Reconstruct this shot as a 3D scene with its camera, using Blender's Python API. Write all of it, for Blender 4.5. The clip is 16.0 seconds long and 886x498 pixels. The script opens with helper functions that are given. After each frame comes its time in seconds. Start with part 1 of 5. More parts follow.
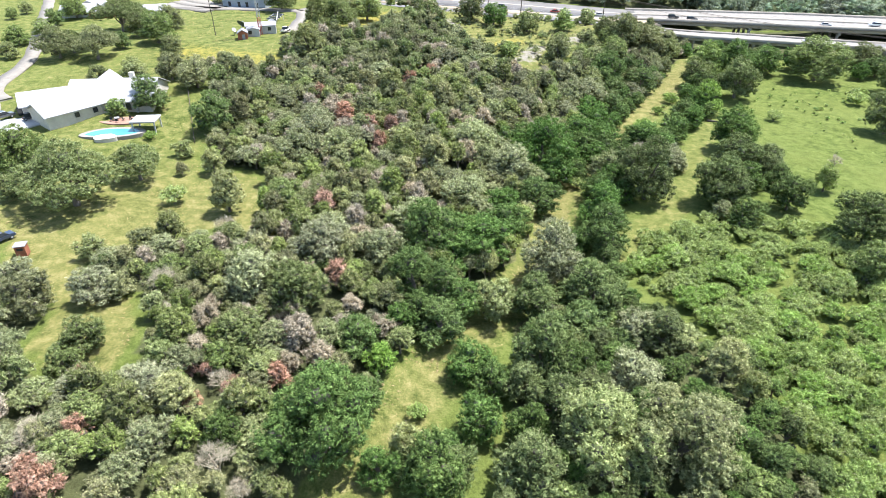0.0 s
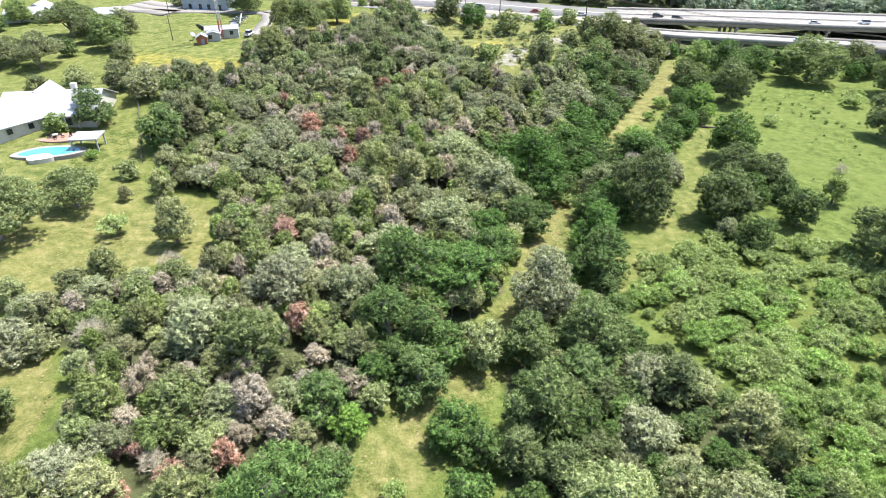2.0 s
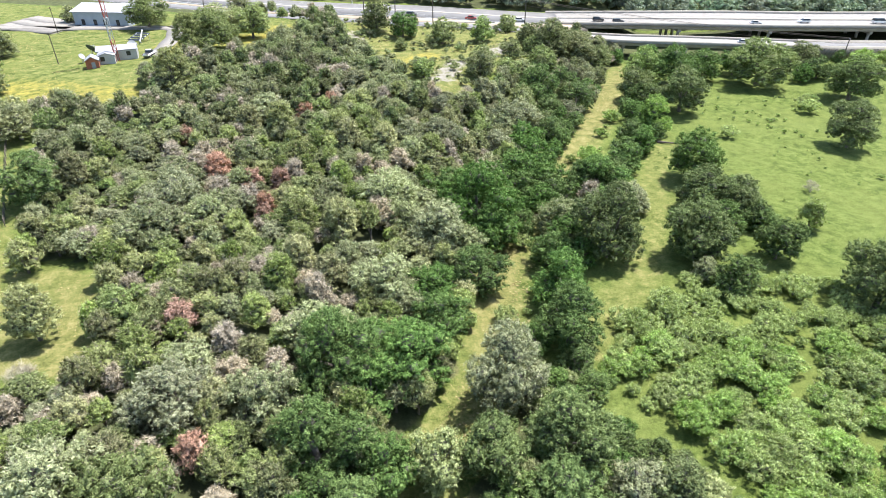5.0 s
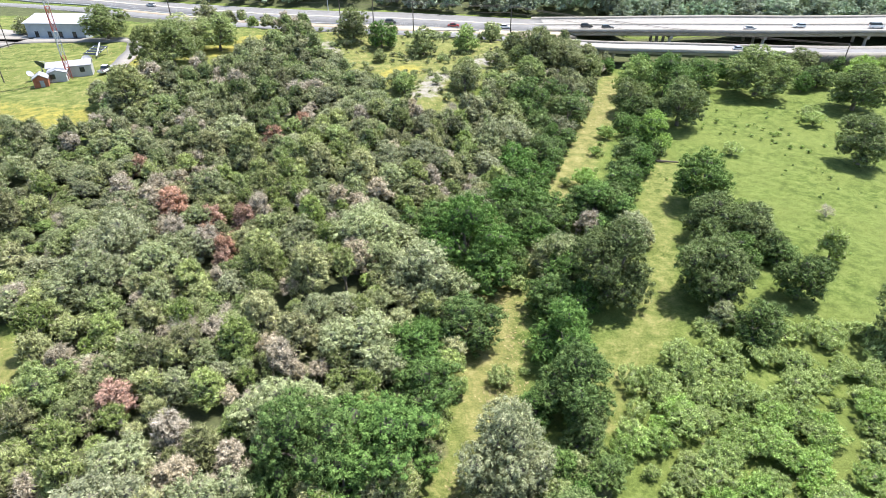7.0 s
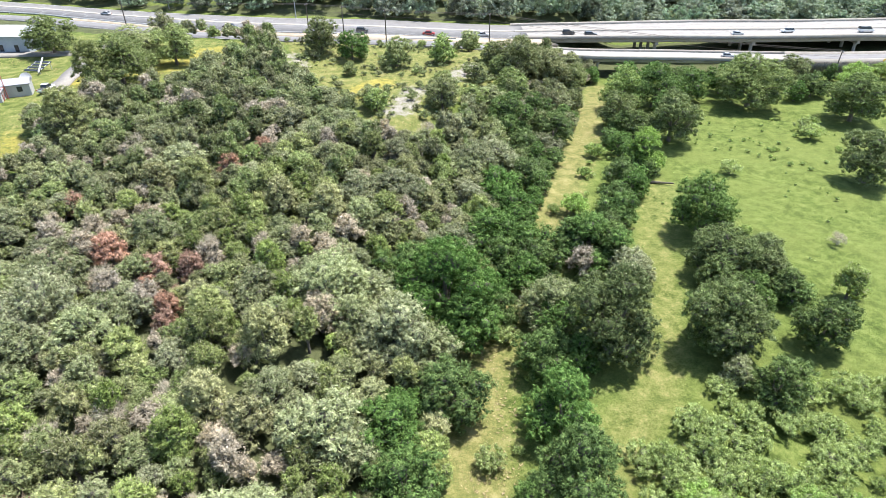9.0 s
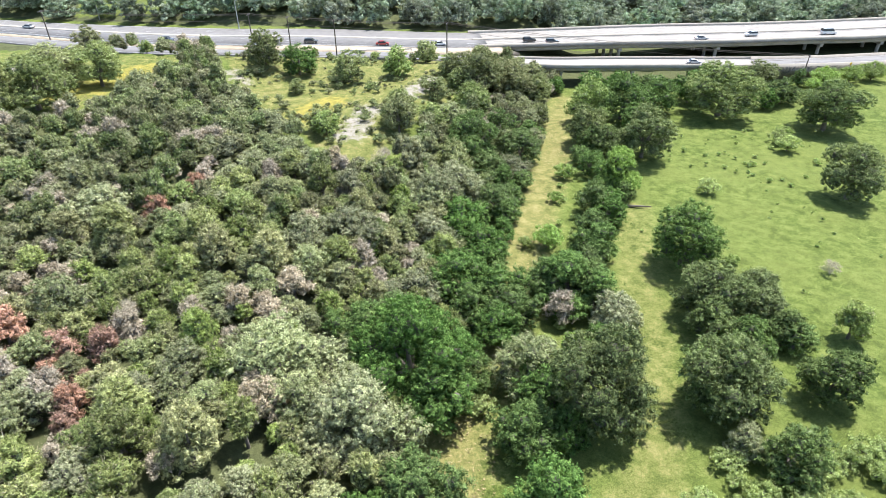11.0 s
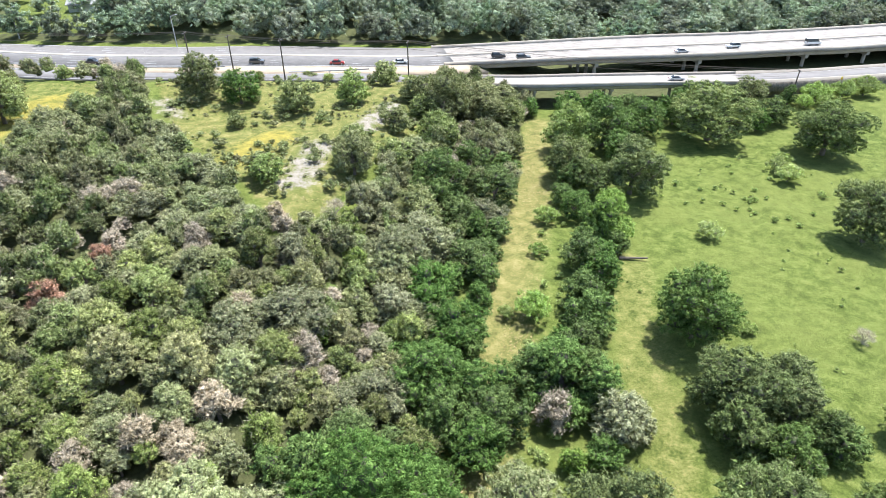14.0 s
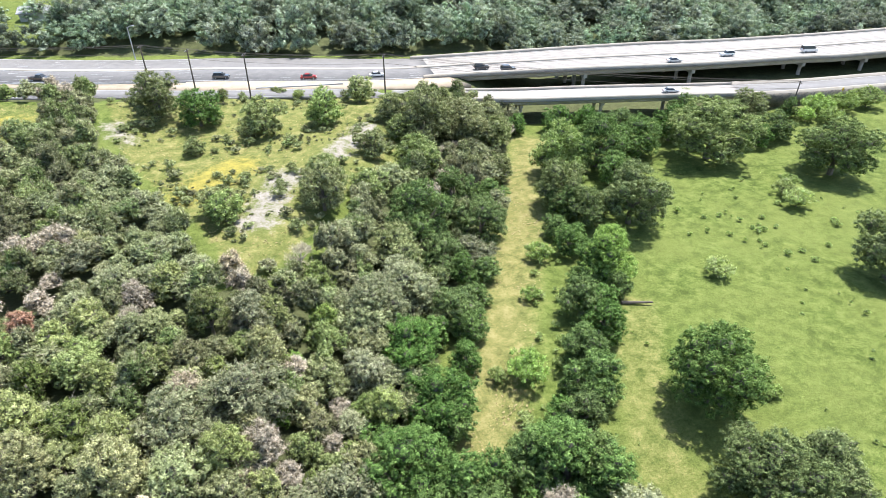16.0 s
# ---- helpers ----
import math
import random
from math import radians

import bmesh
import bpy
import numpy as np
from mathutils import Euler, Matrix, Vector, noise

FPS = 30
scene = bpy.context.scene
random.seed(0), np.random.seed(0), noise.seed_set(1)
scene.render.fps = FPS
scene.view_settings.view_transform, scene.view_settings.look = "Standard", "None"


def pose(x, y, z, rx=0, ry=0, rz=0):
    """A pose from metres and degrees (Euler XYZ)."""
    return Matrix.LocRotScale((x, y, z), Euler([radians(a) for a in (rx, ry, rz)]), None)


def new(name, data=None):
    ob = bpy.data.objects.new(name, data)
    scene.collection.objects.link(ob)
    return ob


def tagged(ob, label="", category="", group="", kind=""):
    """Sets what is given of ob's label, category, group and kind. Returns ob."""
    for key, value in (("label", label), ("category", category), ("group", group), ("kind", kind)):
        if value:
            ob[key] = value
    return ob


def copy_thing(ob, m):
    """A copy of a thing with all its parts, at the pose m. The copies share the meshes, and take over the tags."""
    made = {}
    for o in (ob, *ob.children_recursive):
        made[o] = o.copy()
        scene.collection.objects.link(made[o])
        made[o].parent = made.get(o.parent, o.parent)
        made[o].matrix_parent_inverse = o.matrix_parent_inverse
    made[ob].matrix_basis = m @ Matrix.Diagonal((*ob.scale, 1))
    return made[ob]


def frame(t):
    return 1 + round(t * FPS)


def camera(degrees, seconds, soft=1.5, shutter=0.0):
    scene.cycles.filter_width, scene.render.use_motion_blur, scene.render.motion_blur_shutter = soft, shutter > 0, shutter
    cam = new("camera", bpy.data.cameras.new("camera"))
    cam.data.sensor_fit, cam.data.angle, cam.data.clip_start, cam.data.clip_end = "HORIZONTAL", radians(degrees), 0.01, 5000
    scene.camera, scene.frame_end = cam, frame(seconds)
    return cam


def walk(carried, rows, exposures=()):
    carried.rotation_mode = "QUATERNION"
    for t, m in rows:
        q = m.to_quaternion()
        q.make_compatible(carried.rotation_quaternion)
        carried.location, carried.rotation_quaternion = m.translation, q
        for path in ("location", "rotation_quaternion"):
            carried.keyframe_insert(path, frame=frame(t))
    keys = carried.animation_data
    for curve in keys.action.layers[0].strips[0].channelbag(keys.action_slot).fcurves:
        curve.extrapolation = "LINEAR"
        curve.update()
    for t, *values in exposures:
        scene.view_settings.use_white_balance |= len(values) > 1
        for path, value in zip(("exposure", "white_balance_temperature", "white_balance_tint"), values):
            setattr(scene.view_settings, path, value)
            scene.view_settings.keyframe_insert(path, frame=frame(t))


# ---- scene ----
cam = camera(72.1, 16.0, soft=0.8)
METRES, EYE, TILT, LEAN, TURN = 120.0, 67.0, -32.0, 0.0, 0.0
ROWS = [
    (0.0, 0.0, 0.0, 0.0, -0.0, -0.0, -0.0),
    (0.5, 0.0006, 0.0293, 0.0116, -0.44, 0.02, 0.29),
    (1.0, 0.0015, 0.0583, 0.0233, -0.86, 0.02, 0.57),
    (1.5, 0.0028, 0.0872, 0.0352, -1.25, 0.02, 0.81),
    (2.0, 0.0044, 0.1156, 0.0473, -1.78, -0.0, 1.18),
    (2.5, 0.0066, 0.1432, 0.061, -2.89, -0.03, 1.9),
    (3.0, 0.0088, 0.1702, 0.0756, -4.13, -0.08, 2.7),
    (3.5, 0.0129, 0.1968, 0.0907, -5.29, -0.15, 3.45),
    (4.0, 0.0176, 0.2232, 0.1058, -5.94, -0.2, 3.89),
    (6.5, 0.0413, 0.3565, 0.1832, -7.84, -0.25, 5.25),
    (7.0, 0.0468, 0.3826, 0.1988, -8.17, -0.27, 5.48),
    (7.5, 0.0525, 0.4089, 0.2145, -8.51, -0.28, 5.7),
    (8.0, 0.0589, 0.4354, 0.23, -8.84, -0.31, 5.93),
    (8.5, 0.0662, 0.4612, 0.2452, -9.23, -0.35, 6.19),
    (9.0, 0.0731, 0.4874, 0.2607, -9.99, -0.44, 6.63),
    (11.5, 0.1146, 0.6166, 0.3417, -14.13, -1.03, 9.16),
    (12.0, 0.1248, 0.6423, 0.358, -14.81, -1.12, 9.56),
    (12.5, 0.1354, 0.6677, 0.3736, -15.49, -1.22, 9.92),
    (13.0, 0.1459, 0.6927, 0.3895, -15.63, -1.25, 9.99),
    (13.5, 0.1565, 0.7177, 0.405, -15.85, -1.28, 10.12),
    (14.0, 0.1665, 0.743, 0.4201, -16.25, -1.34, 10.35),
    (14.5, 0.1773, 0.7675, 0.4361, -16.63, -1.43, 10.6),
    (15.0, 0.1884, 0.7925, 0.4512, -17.01, -1.53, 10.8),
    (15.5, 0.1999, 0.8167, 0.467, -17.39, -1.62, 11.04),
    (16.0, 0.2116, 0.8411, 0.4824, -17.8, -1.72, 11.24),
]
walk(cam, [(t, pose(0, 0, EYE, TILT, LEAN, TURN) @ pose(METRES * x, METRES * y, METRES * z, 90 + pitch, roll, yaw)) for t, x, y, z, yaw, pitch, roll in ROWS])

# ---- world, sun ----
SUN_ELEV, SUN_AZ = 66.0, 60.0          # degrees up; degrees clockwise from +y
world = bpy.data.worlds.new("sky")
scene.world = world
world.use_nodes = True
sky = world.node_tree.nodes.new("ShaderNodeTexSky")
sky.sky_type, sky.sun_disc = "NISHITA", False
sky.sun_elevation, sky.sun_rotation = radians(SUN_ELEV), radians(SUN_AZ)
world.node_tree.links.new(sky.outputs[0], world.node_tree.nodes["Background"].inputs[0])
world.node_tree.nodes["Background"].inputs[1].default_value = 0.135
lamp = bpy.data.lights.new("sun", "SUN")
lamp.energy, lamp.angle, lamp.color = 4.7, radians(0.53), (1.0, 0.98, 0.985)
sun = new("sun", lamp)
sun_dir = Vector((math.sin(radians(SUN_AZ)) * math.cos(radians(SUN_ELEV)), math.cos(radians(SUN_AZ)) * math.cos(radians(SUN_ELEV)), math.sin(radians(SUN_ELEV))))
sun.matrix_world = Matrix.Translation((0, 0, 200)) @ sun_dir.to_track_quat("Z", "Y").to_matrix().to_4x4()
scene.view_settings.exposure = 1.3


# ---- materials ----
def material(name):
    m = bpy.data.materials.new(name)
    m.use_nodes = True
    return m, m.node_tree.nodes, m.node_tree.links, m.node_tree.nodes["Principled BSDF"]


def node(nodes, kind, **values):
    n = nodes.new(kind)
    for k, v in values.items():
        n.inputs[k.replace("_", " ")].default_value = v
    return n


def ramp(nodes, links, fac, stops):
    r = nodes.new("ShaderNodeValToRGB")
    e = r.color_ramp.elements
    while len(e) < len(stops):
        e.new(0.5)
    for el, (p, c) in zip(e, stops):
        el.position, el.color = p, (*c, 1)
    links.new(fac, r.inputs[0])
    return r.outputs[0]


def mix(nodes, links, fac, a, b, blend="MIX"):
    n = nodes.new("ShaderNodeMix")
    n.data_type, n.blend_type = "RGBA", blend
    for i, v in ((0, fac), (6, a), (7, b)):
        if isinstance(v, (int, float)):
            n.inputs[i].default_value = v
        elif isinstance(v, tuple):
            n.inputs[i].default_value = (*v, 1)
        else:
            links.new(v, n.inputs[i])
    return n.outputs[2]


def maths(nodes, links, op, a, b=0.0):
    n = nodes.new("ShaderNodeMath")
    n.operation = op
    for i, v in enumerate((a, b)):
        if isinstance(v, (int, float)):
            n.inputs[i].default_value = v
        else:
            links.new(v, n.inputs[i])
    return n.outputs[0]


def noise_tex(nodes, links, scale, detail=4.0, rough=0.6, vec=None):
    n = node(nodes, "ShaderNodeTexNoise", Scale=scale, Detail=detail, Roughness=rough)
    if vec is None:
        vec = nodes.new("ShaderNodeNewGeometry").outputs["Position"]
    links.new(vec, n.inputs["Vector"])
    return n.outputs["Fac"]


def surface(name, dark, light, scale=1.0, rough=0.7, metal=0.0, bump=0.3, per_object=0.0):
    """A worn surface: two colours mixed by noise at two scales, with fine relief."""
    m, nodes, links, bsdf = material(name)
    big, fine = noise_tex(nodes, links, 0.35 * scale, 5), noise_tex(nodes, links, 6 * scale, 5, 0.7)
    f = maths(nodes, links, "ADD", maths(nodes, links, "MULTIPLY", big, 0.65), maths(nodes, links, "MULTIPLY", fine, 0.45))
    c = ramp(nodes, links, f, [(0.35, dark), (0.72, light)])
    if per_object:
        r = nodes.new("ShaderNodeObjectInfo").outputs["Random"]
        k = maths(nodes, links, "ADD", maths(nodes, links, "MULTIPLY", r, per_object), 1 - per_object / 2)
        h = node(nodes, "ShaderNodeHueSaturation")
        links.new(k, h.inputs["Value"]), links.new(c, h.inputs["Color"])
        c = h.outputs[0]
    links.new(c, bsdf.inputs["Base Color"])
    bsdf.inputs["Roughness"].default_value, bsdf.inputs["Metallic"].default_value = rough, metal
    if bump:
        b = node(nodes, "ShaderNodeBump", Strength=bump, Distance=0.05)
        links.new(fine, b.inputs["Height"]), links.new(b.outputs[0], bsdf.inputs["Normal"])
    return m


def leaf_material(name, dark, mid, light, clear=0.4, spread=0.7, by_place=False, grain=6.5, relief=0.17, hues=1.0, cells=0.2):
    """Leaves: each leaf has its own tone, each tree its own shade; light passes through in part."""
    m, nodes, links, bsdf = material(name)
    geo = nodes.new("ShaderNodeNewGeometry")
    island = geo.outputs["Random Per Island"]
    dark, mid, light = [(q[0] * k * 1.04, q[1] * k, q[2] * k * 1.34) for q, k in ((dark, 0.78), (mid, 1.25), (light, 1.36))]
    clump = noise_tex(nodes, links, 1.5, 3, 0.6)
    f = maths(nodes, links, "ADD", maths(nodes, links, "MULTIPLY", island, 0.16), maths(nodes, links, "MULTIPLY", clump, 0.8))
    c = ramp(nodes, links, f, [(0.32, dark), (0.48, mid), (0.68, light)])
    if by_place:
        v = node(nodes, "ShaderNodeTexVoronoi", Scale=cells)
        v.voronoi_dimensions = "2D"
        links.new(geo.outputs["Position"], v.inputs["Vector"])
        sep = nodes.new("ShaderNodeSeparateColor")
        links.new(v.outputs["Color"], sep.inputs[0])
        r, r2 = sep.outputs[0], sep.outputs[1]
    else:
        r = nodes.new("ShaderNodeObjectInfo").outputs["Random"]
        w = nodes.new("ShaderNodeTexWhiteNoise")
        w.noise_dimensions = "1D"
        links.new(r, w.inputs["W"])
        r2 = w.outputs["Value"]
    leaflet = noise_tex(nodes, links, 7.0, 3.0, 0.7)
    c = mix(nodes, links, 1.0, c, ramp(nodes, links, leaflet, [(0.37, (0.55, 0.55, 0.55)), (0.62, (1.36, 1.36, 1.33))]), "MULTIPLY")
    h = node(nodes, "ShaderNodeHueSaturation")
    links.new(c, h.inputs["Color"])
    links.new(maths(nodes, links, "ADD", maths(nodes, links, "MULTIPLY", r, 1.1 * spread), 1 - 0.55 * spread), h.inputs["Value"])
    links.new(maths(nodes, links, "ADD", maths(nodes, links, "MULTIPLY", r2, 0.6 * spread), 1 - 0.26 * spread), h.inputs["Saturation"])
    links.new(maths(nodes, links, "ADD", maths(nodes, links, "MULTIPLY", r2, 0.085 * spread * hues), 0.5 - 0.05 * spread * hues), h.inputs["Hue"])
    links.new(h.outputs[0], bsdf.inputs["Base Color"])
    bsdf.inputs["Roughness"].default_value = 0.7
    bsdf.inputs["Specular IOR Level"].default_value = 0.15
    ripple = node(nodes, "ShaderNodeBump", Strength=0.9, Distance=relief)
    links.new(noise_tex(nodes, links, grain * 0.5, 4.0, 0.72), ripple.inputs["Height"])
    links.new(ripple.outputs[0], bsdf.inputs["Normal"])
    tr = nodes.new("ShaderNodeBsdfTranslucent")
    links.new(ripple.outputs[0], tr.inputs["Normal"])
    links.new(mix(nodes, links, 1.0, h.outputs[0], (1.0, 1.0, 0.66), "MULTIPLY"), tr.inputs["Color"])
    mx = node(nodes, "ShaderNodeMixShader", Fac=clear)
    links.new(bsdf.outputs[0], mx.inputs[1]), links.new(tr.outputs[0], mx.inputs[2])
    # gaps between the leaflets of a spray
    gap = node(nodes, "ShaderNodeMapRange", From_Min=0.465, From_Max=0.51)
    holes = maths(nodes, links, "ADD", maths(nodes, links, "MULTIPLY", noise_tex(nodes, links, grain * 1.15, 2.0, 0.6), 0.55), maths(nodes, links, "MULTIPLY", noise_tex(nodes, links, grain * 0.36, 1.0, 0.5), 0.45))
    links.new(holes, gap.inputs["Value"])
    cut_out = node(nodes, "ShaderNodeMixShader")
    links.new(gap.outputs[0], cut_out.inputs[0])
    links.new(nodes.new("ShaderNodeBsdfTransparent").outputs[0], cut_out.inputs[1]), links.new(mx.outputs[0], cut_out.inputs[2])
    links.new(cut_out.outputs[0], nodes["Material Output"].inputs["Surface"])
    return m


LEAF = {
    "live_oak": leaf_material("oak_leaves", (0.085, 0.115, 0.03), (0.18, 0.225, 0.068), (0.31, 0.355, 0.135), 0.25, 0.55),
    "dark_oak": leaf_material("dark_oak_leaves", (0.05, 0.082, 0.02), (0.1, 0.148, 0.036), (0.172, 0.228, 0.068), 0.22, 0.4),
    "grey_oak": leaf_material("grey_oak_leaves", (0.115, 0.14, 0.05), (0.218, 0.252, 0.098), (0.294, 0.326, 0.143), 0.25, 0.5, hues=0.5),
    "yard_oak": leaf_material("yard_oak_leaves", (0.068, 0.095, 0.026), (0.142, 0.182, 0.056), (0.245, 0.285, 0.11), 0.25, 0.45),
    "elm": leaf_material("elm_leaves", (0.045, 0.088, 0.018), (0.088, 0.152, 0.032), (0.155, 0.235, 0.058), 0.22, 0.3),
    "bright": leaf_material("bright_leaves", (0.095, 0.175, 0.025), (0.16, 0.275, 0.042), (0.24, 0.37, 0.075), 0.3, 0.15),
    "juniper": leaf_material("juniper_leaves", (0.095, 0.122, 0.032), (0.2, 0.24, 0.07), (0.325, 0.37, 0.125), 0.25, 0.65),
    "red": leaf_material("red_dead_leaves", (0.205, 0.113, 0.054), (0.355, 0.213, 0.11), (0.465, 0.315, 0.18), 0.2, 0.5, hues=0.1),
    "dry": leaf_material("grey_brown_needles", (0.18, 0.155, 0.08), (0.31, 0.275, 0.15), (0.42, 0.38, 0.225), 0.2, 0.5, hues=0.1),
    "shrub": leaf_material("shrub_leaves", (0.13, 0.2, 0.042), (0.25, 0.35, 0.088), (0.35, 0.455, 0.135), 0.38, 0.35),
    "wood_oak": leaf_material("woodland_leaves", (0.09, 0.12, 0.04), (0.175, 0.212, 0.078), (0.285, 0.325, 0.145), 0.25, 0.65, True),
    "wood_juniper": leaf_material("woodland_needles", (0.08, 0.102, 0.034), (0.162, 0.195, 0.068), (0.27, 0.308, 0.122), 0.25, 0.65, True),
    # distance haze is put into this leaf colour: paler and bluer than the near woods
    "far": leaf_material("hazed_far_leaves", (0.09, 0.13, 0.066), (0.18, 0.236, 0.12), (0.27, 0.325, 0.185), 0.3, 0.7, True, cells=0.09),
}
BARK = surface("bark", (0.07, 0.055, 0.04), (0.2, 0.17, 0.14), 3, 0.9, 0, 0.6)
DEADWOOD = surface("grey_dead_twigs", (0.3, 0.262, 0.185), (0.54, 0.48, 0.35), 2, 0.9, 0, 0.3)
# dark brown twig colour that also paints in the shade inside the crowns
INNER = surface("twig_and_shade_core", (0.05, 0.045, 0.036), (0.12, 0.108, 0.088), 4, 0.95, 0, 0.6)
REDTWIG = surface("dead_twigs", (0.21, 0.14, 0.09), (0.38, 0.28, 0.19), 2, 0.9, 0, 0.3)
ASPHALT = surface("asphalt", (0.105, 0.102, 0.098), (0.172, 0.165, 0.157), 1, 0.85, 0, 0.2)
CONCRETE = surface("concrete", (0.3, 0.265, 0.218), (0.43, 0.382, 0.318), 1, 0.8, 0, 0.2)
DECK = surface("pale_concrete_deck", (0.205, 0.188, 0.166), (0.285, 0.262, 0.234), 1, 0.8, 0, 0.2)
PAINT = surface("road_paint", (0.3, 0.3, 0.29), (0.44, 0.44, 0.42), 2, 0.6, 0, 0.1)


# ---- terrain ----
def ss(a, b, x):
    u = np.clip((np.asarray(x, float) - a) / (b - a), 0, 1)
    return u * u * (3 - 2 * u)


CREEK_Y = [20, 60, 80, 100, 125, 150, 175, 200, 225, 245, 271, 300, 350]
CREEK_X = [-20, 0, 10, 22, 31, 40, 50, 64, 82, 95, 115, 135, 170]
FAR_EDGE = [(-900, 690), (-250, 470), (-133, 409), (-72, 372), (-10, 341), (31, 327), (83, 313), (105, 309), (164, 300), (204, 291), (271, 282), (400, 272), (1000, 300)]
NEAR_EDGE = [(-915, 650), (-262, 440), (-123, 381), (-83, 357), (-32, 324), (-1, 311), (29, 301), (60, 293), (91, 288), (134, 279), (169, 270), (208, 263), (238, 258), (390, 245), (1000, 272)]


def creek(y):
    return np.interp(y, CREEK_Y, CREEK_X)


def edge_y(pts, x):
    return np.interp(x, [p[0] for p in pts], [p[1] for p in pts])


def road_z(x):
    """The height of the highway."""
    return 11.3 - 2.3 * ss(20, 95, x)


def ground(x, y):
    x, y = np.asarray(x, float), np.asarray(y, float)
    d = creek(y) - x
    h = 7 * ss(4, 45, d) + 3 * ss(70, 130, d) + 4 * ss(130, 225, y) * ss(5, 40, d)
    h = h + 3 * ss(150, 190, x) * ss(195, 230, y)
    off = np.maximum(edge_y(NEAR_EDGE, x) - 12 - y, y - edge_y(FAR_EDGE, x) - 3)     # metres outside the road's corridor
    k = (1 - ss(0, 16, off)) * ss(20, 50, d)
    h = h * (1 - k) + (road_z(x) - 0.45) * k
    h = h - (1 - ss(0, 16, off)) * np.maximum(h - road_z(x) + 0.45, 0)
    beyond = y - edge_y(FAR_EDGE, x)
    h = h + ss(10, 140, beyond) * (4 + 10 * ss(-50, 200, x)) + 40 * ss(250, 1200, beyond)
    return h


def gz(x, y):
    return float(ground(x, y))


def mesh_from(name, verts, faces, mats):
    me = bpy.data.meshes.new(name)
    verts, faces = np.asarray(verts, np.float32).reshape(-1, 3), np.asarray(faces, np.int32)
    n, k = faces.shape
    me.vertices.add(len(verts)), me.loops.add(n * k), me.polygons.add(n)
    me.vertices.foreach_set("co", verts.ravel())
    me.loops.foreach_set("vertex_index", faces.ravel())
    me.polygons.foreach_set("loop_start", np.arange(0, n * k, k, dtype=np.int32))
    me.update(calc_edges=True)
    for m in mats if isinstance(mats, (list, tuple)) else [mats]:
        me.materials.append(m)
    return me


def inside(poly, x, y):
    """Which of the points lie in the polygon."""
    x, y = np.asarray(x, float), np.asarray(y, float)
    res = np.zeros(x.shape, bool)
    for (x0, y0), (x1, y1) in zip(poly, poly[1:] + poly[:1]):
        hit = (y0 > y) != (y1 > y)
        with np.errstate(divide="ignore", invalid="ignore"):
            res ^= hit & (x < (x1 - x0) * (y - y0) / (y1 - y0) + x0)
    return res


def dist_to(pts, x, y):
    """Distance to a polyline."""
    best = np.full(np.shape(x), 1e9)
    for (x0, y0), (x1, y1) in zip(pts, pts[1:]):
        dx, dy = x1 - x0, y1 - y0
        u = np.clip(((x - x0) * dx + (y - y0) * dy) / (dx * dx + dy * dy), 0, 1)
        best = np.minimum(best, np.hypot(x - x0 - u * dx, y - y0 - u * dy))
    return best


YARD = [(-82, 98), (-73, 83), (-62, 78), (-61, 68), (-52, 60), (-46, 63), (-47, 72), (-51, 80), (-61, 82), (-64, 90), (-58, 93), (-54, 101), (-44, 103), (-37, 102), (-36, 108), (-42, 127), (-49, 130), (-56, 128), (-62, 150), (-69, 172), (-74, 186), (-84, 199), (-52, 194), (-56, 213), (-56, 225), (-50, 229), (-37, 234), (-27, 243), (-21, 252), (-14, 262), (-14, 288), (-150, 345), (-400, 440), (-400, 60), (-82, 60)]
ROCKY = [(-1, 292), (2, 266), (4, 252), (11, 235), (15, 223), (19, 214), (21, 205), (22, 199), (28, 199), (35, 206), (39, 213), (48, 226), (58, 233), (64, 248), (73, 270), (64, 284), (42, 288), (14, 293)]
THICKET = [(34, 96), (42, 110), (62, 121), (77, 119), (85, 112), (98, 100), (92, 82), (66, 40), (46, 40), (50, 66), (44, 85)]
TRAIL = [(-12, 48), (-6, 60), (-3, 68), (1, 75), (7, 83), (20, 100), (22, 112), (25, 125), (31, 138), (42, 152), (50, 166), (58, 179.5), (64, 189.5), (70.5, 200), (79, 213), (92, 236), (102, 251)]
RAMP_SOUTH = [(87, 271), (105, 266), (139, 256), (176, 244), (216, 237), (298, 224), (498, 205)]
CLEARING = [(-62, 378), (-26, 362), (-14, 382), (10, 400), (12, 450), (-62, 450)]
OAK_GROVE = [(10, 86), (21, 100), (32, 97), (34, 87), (41, 80), (50, 68), (46, 42), (7, 42), (9, 56), (11, 66), (12, 76)]
GRASSPATH = [(35, 105), (42, 114), (51, 121), (62, 139), (72, 161), (84, 181)]


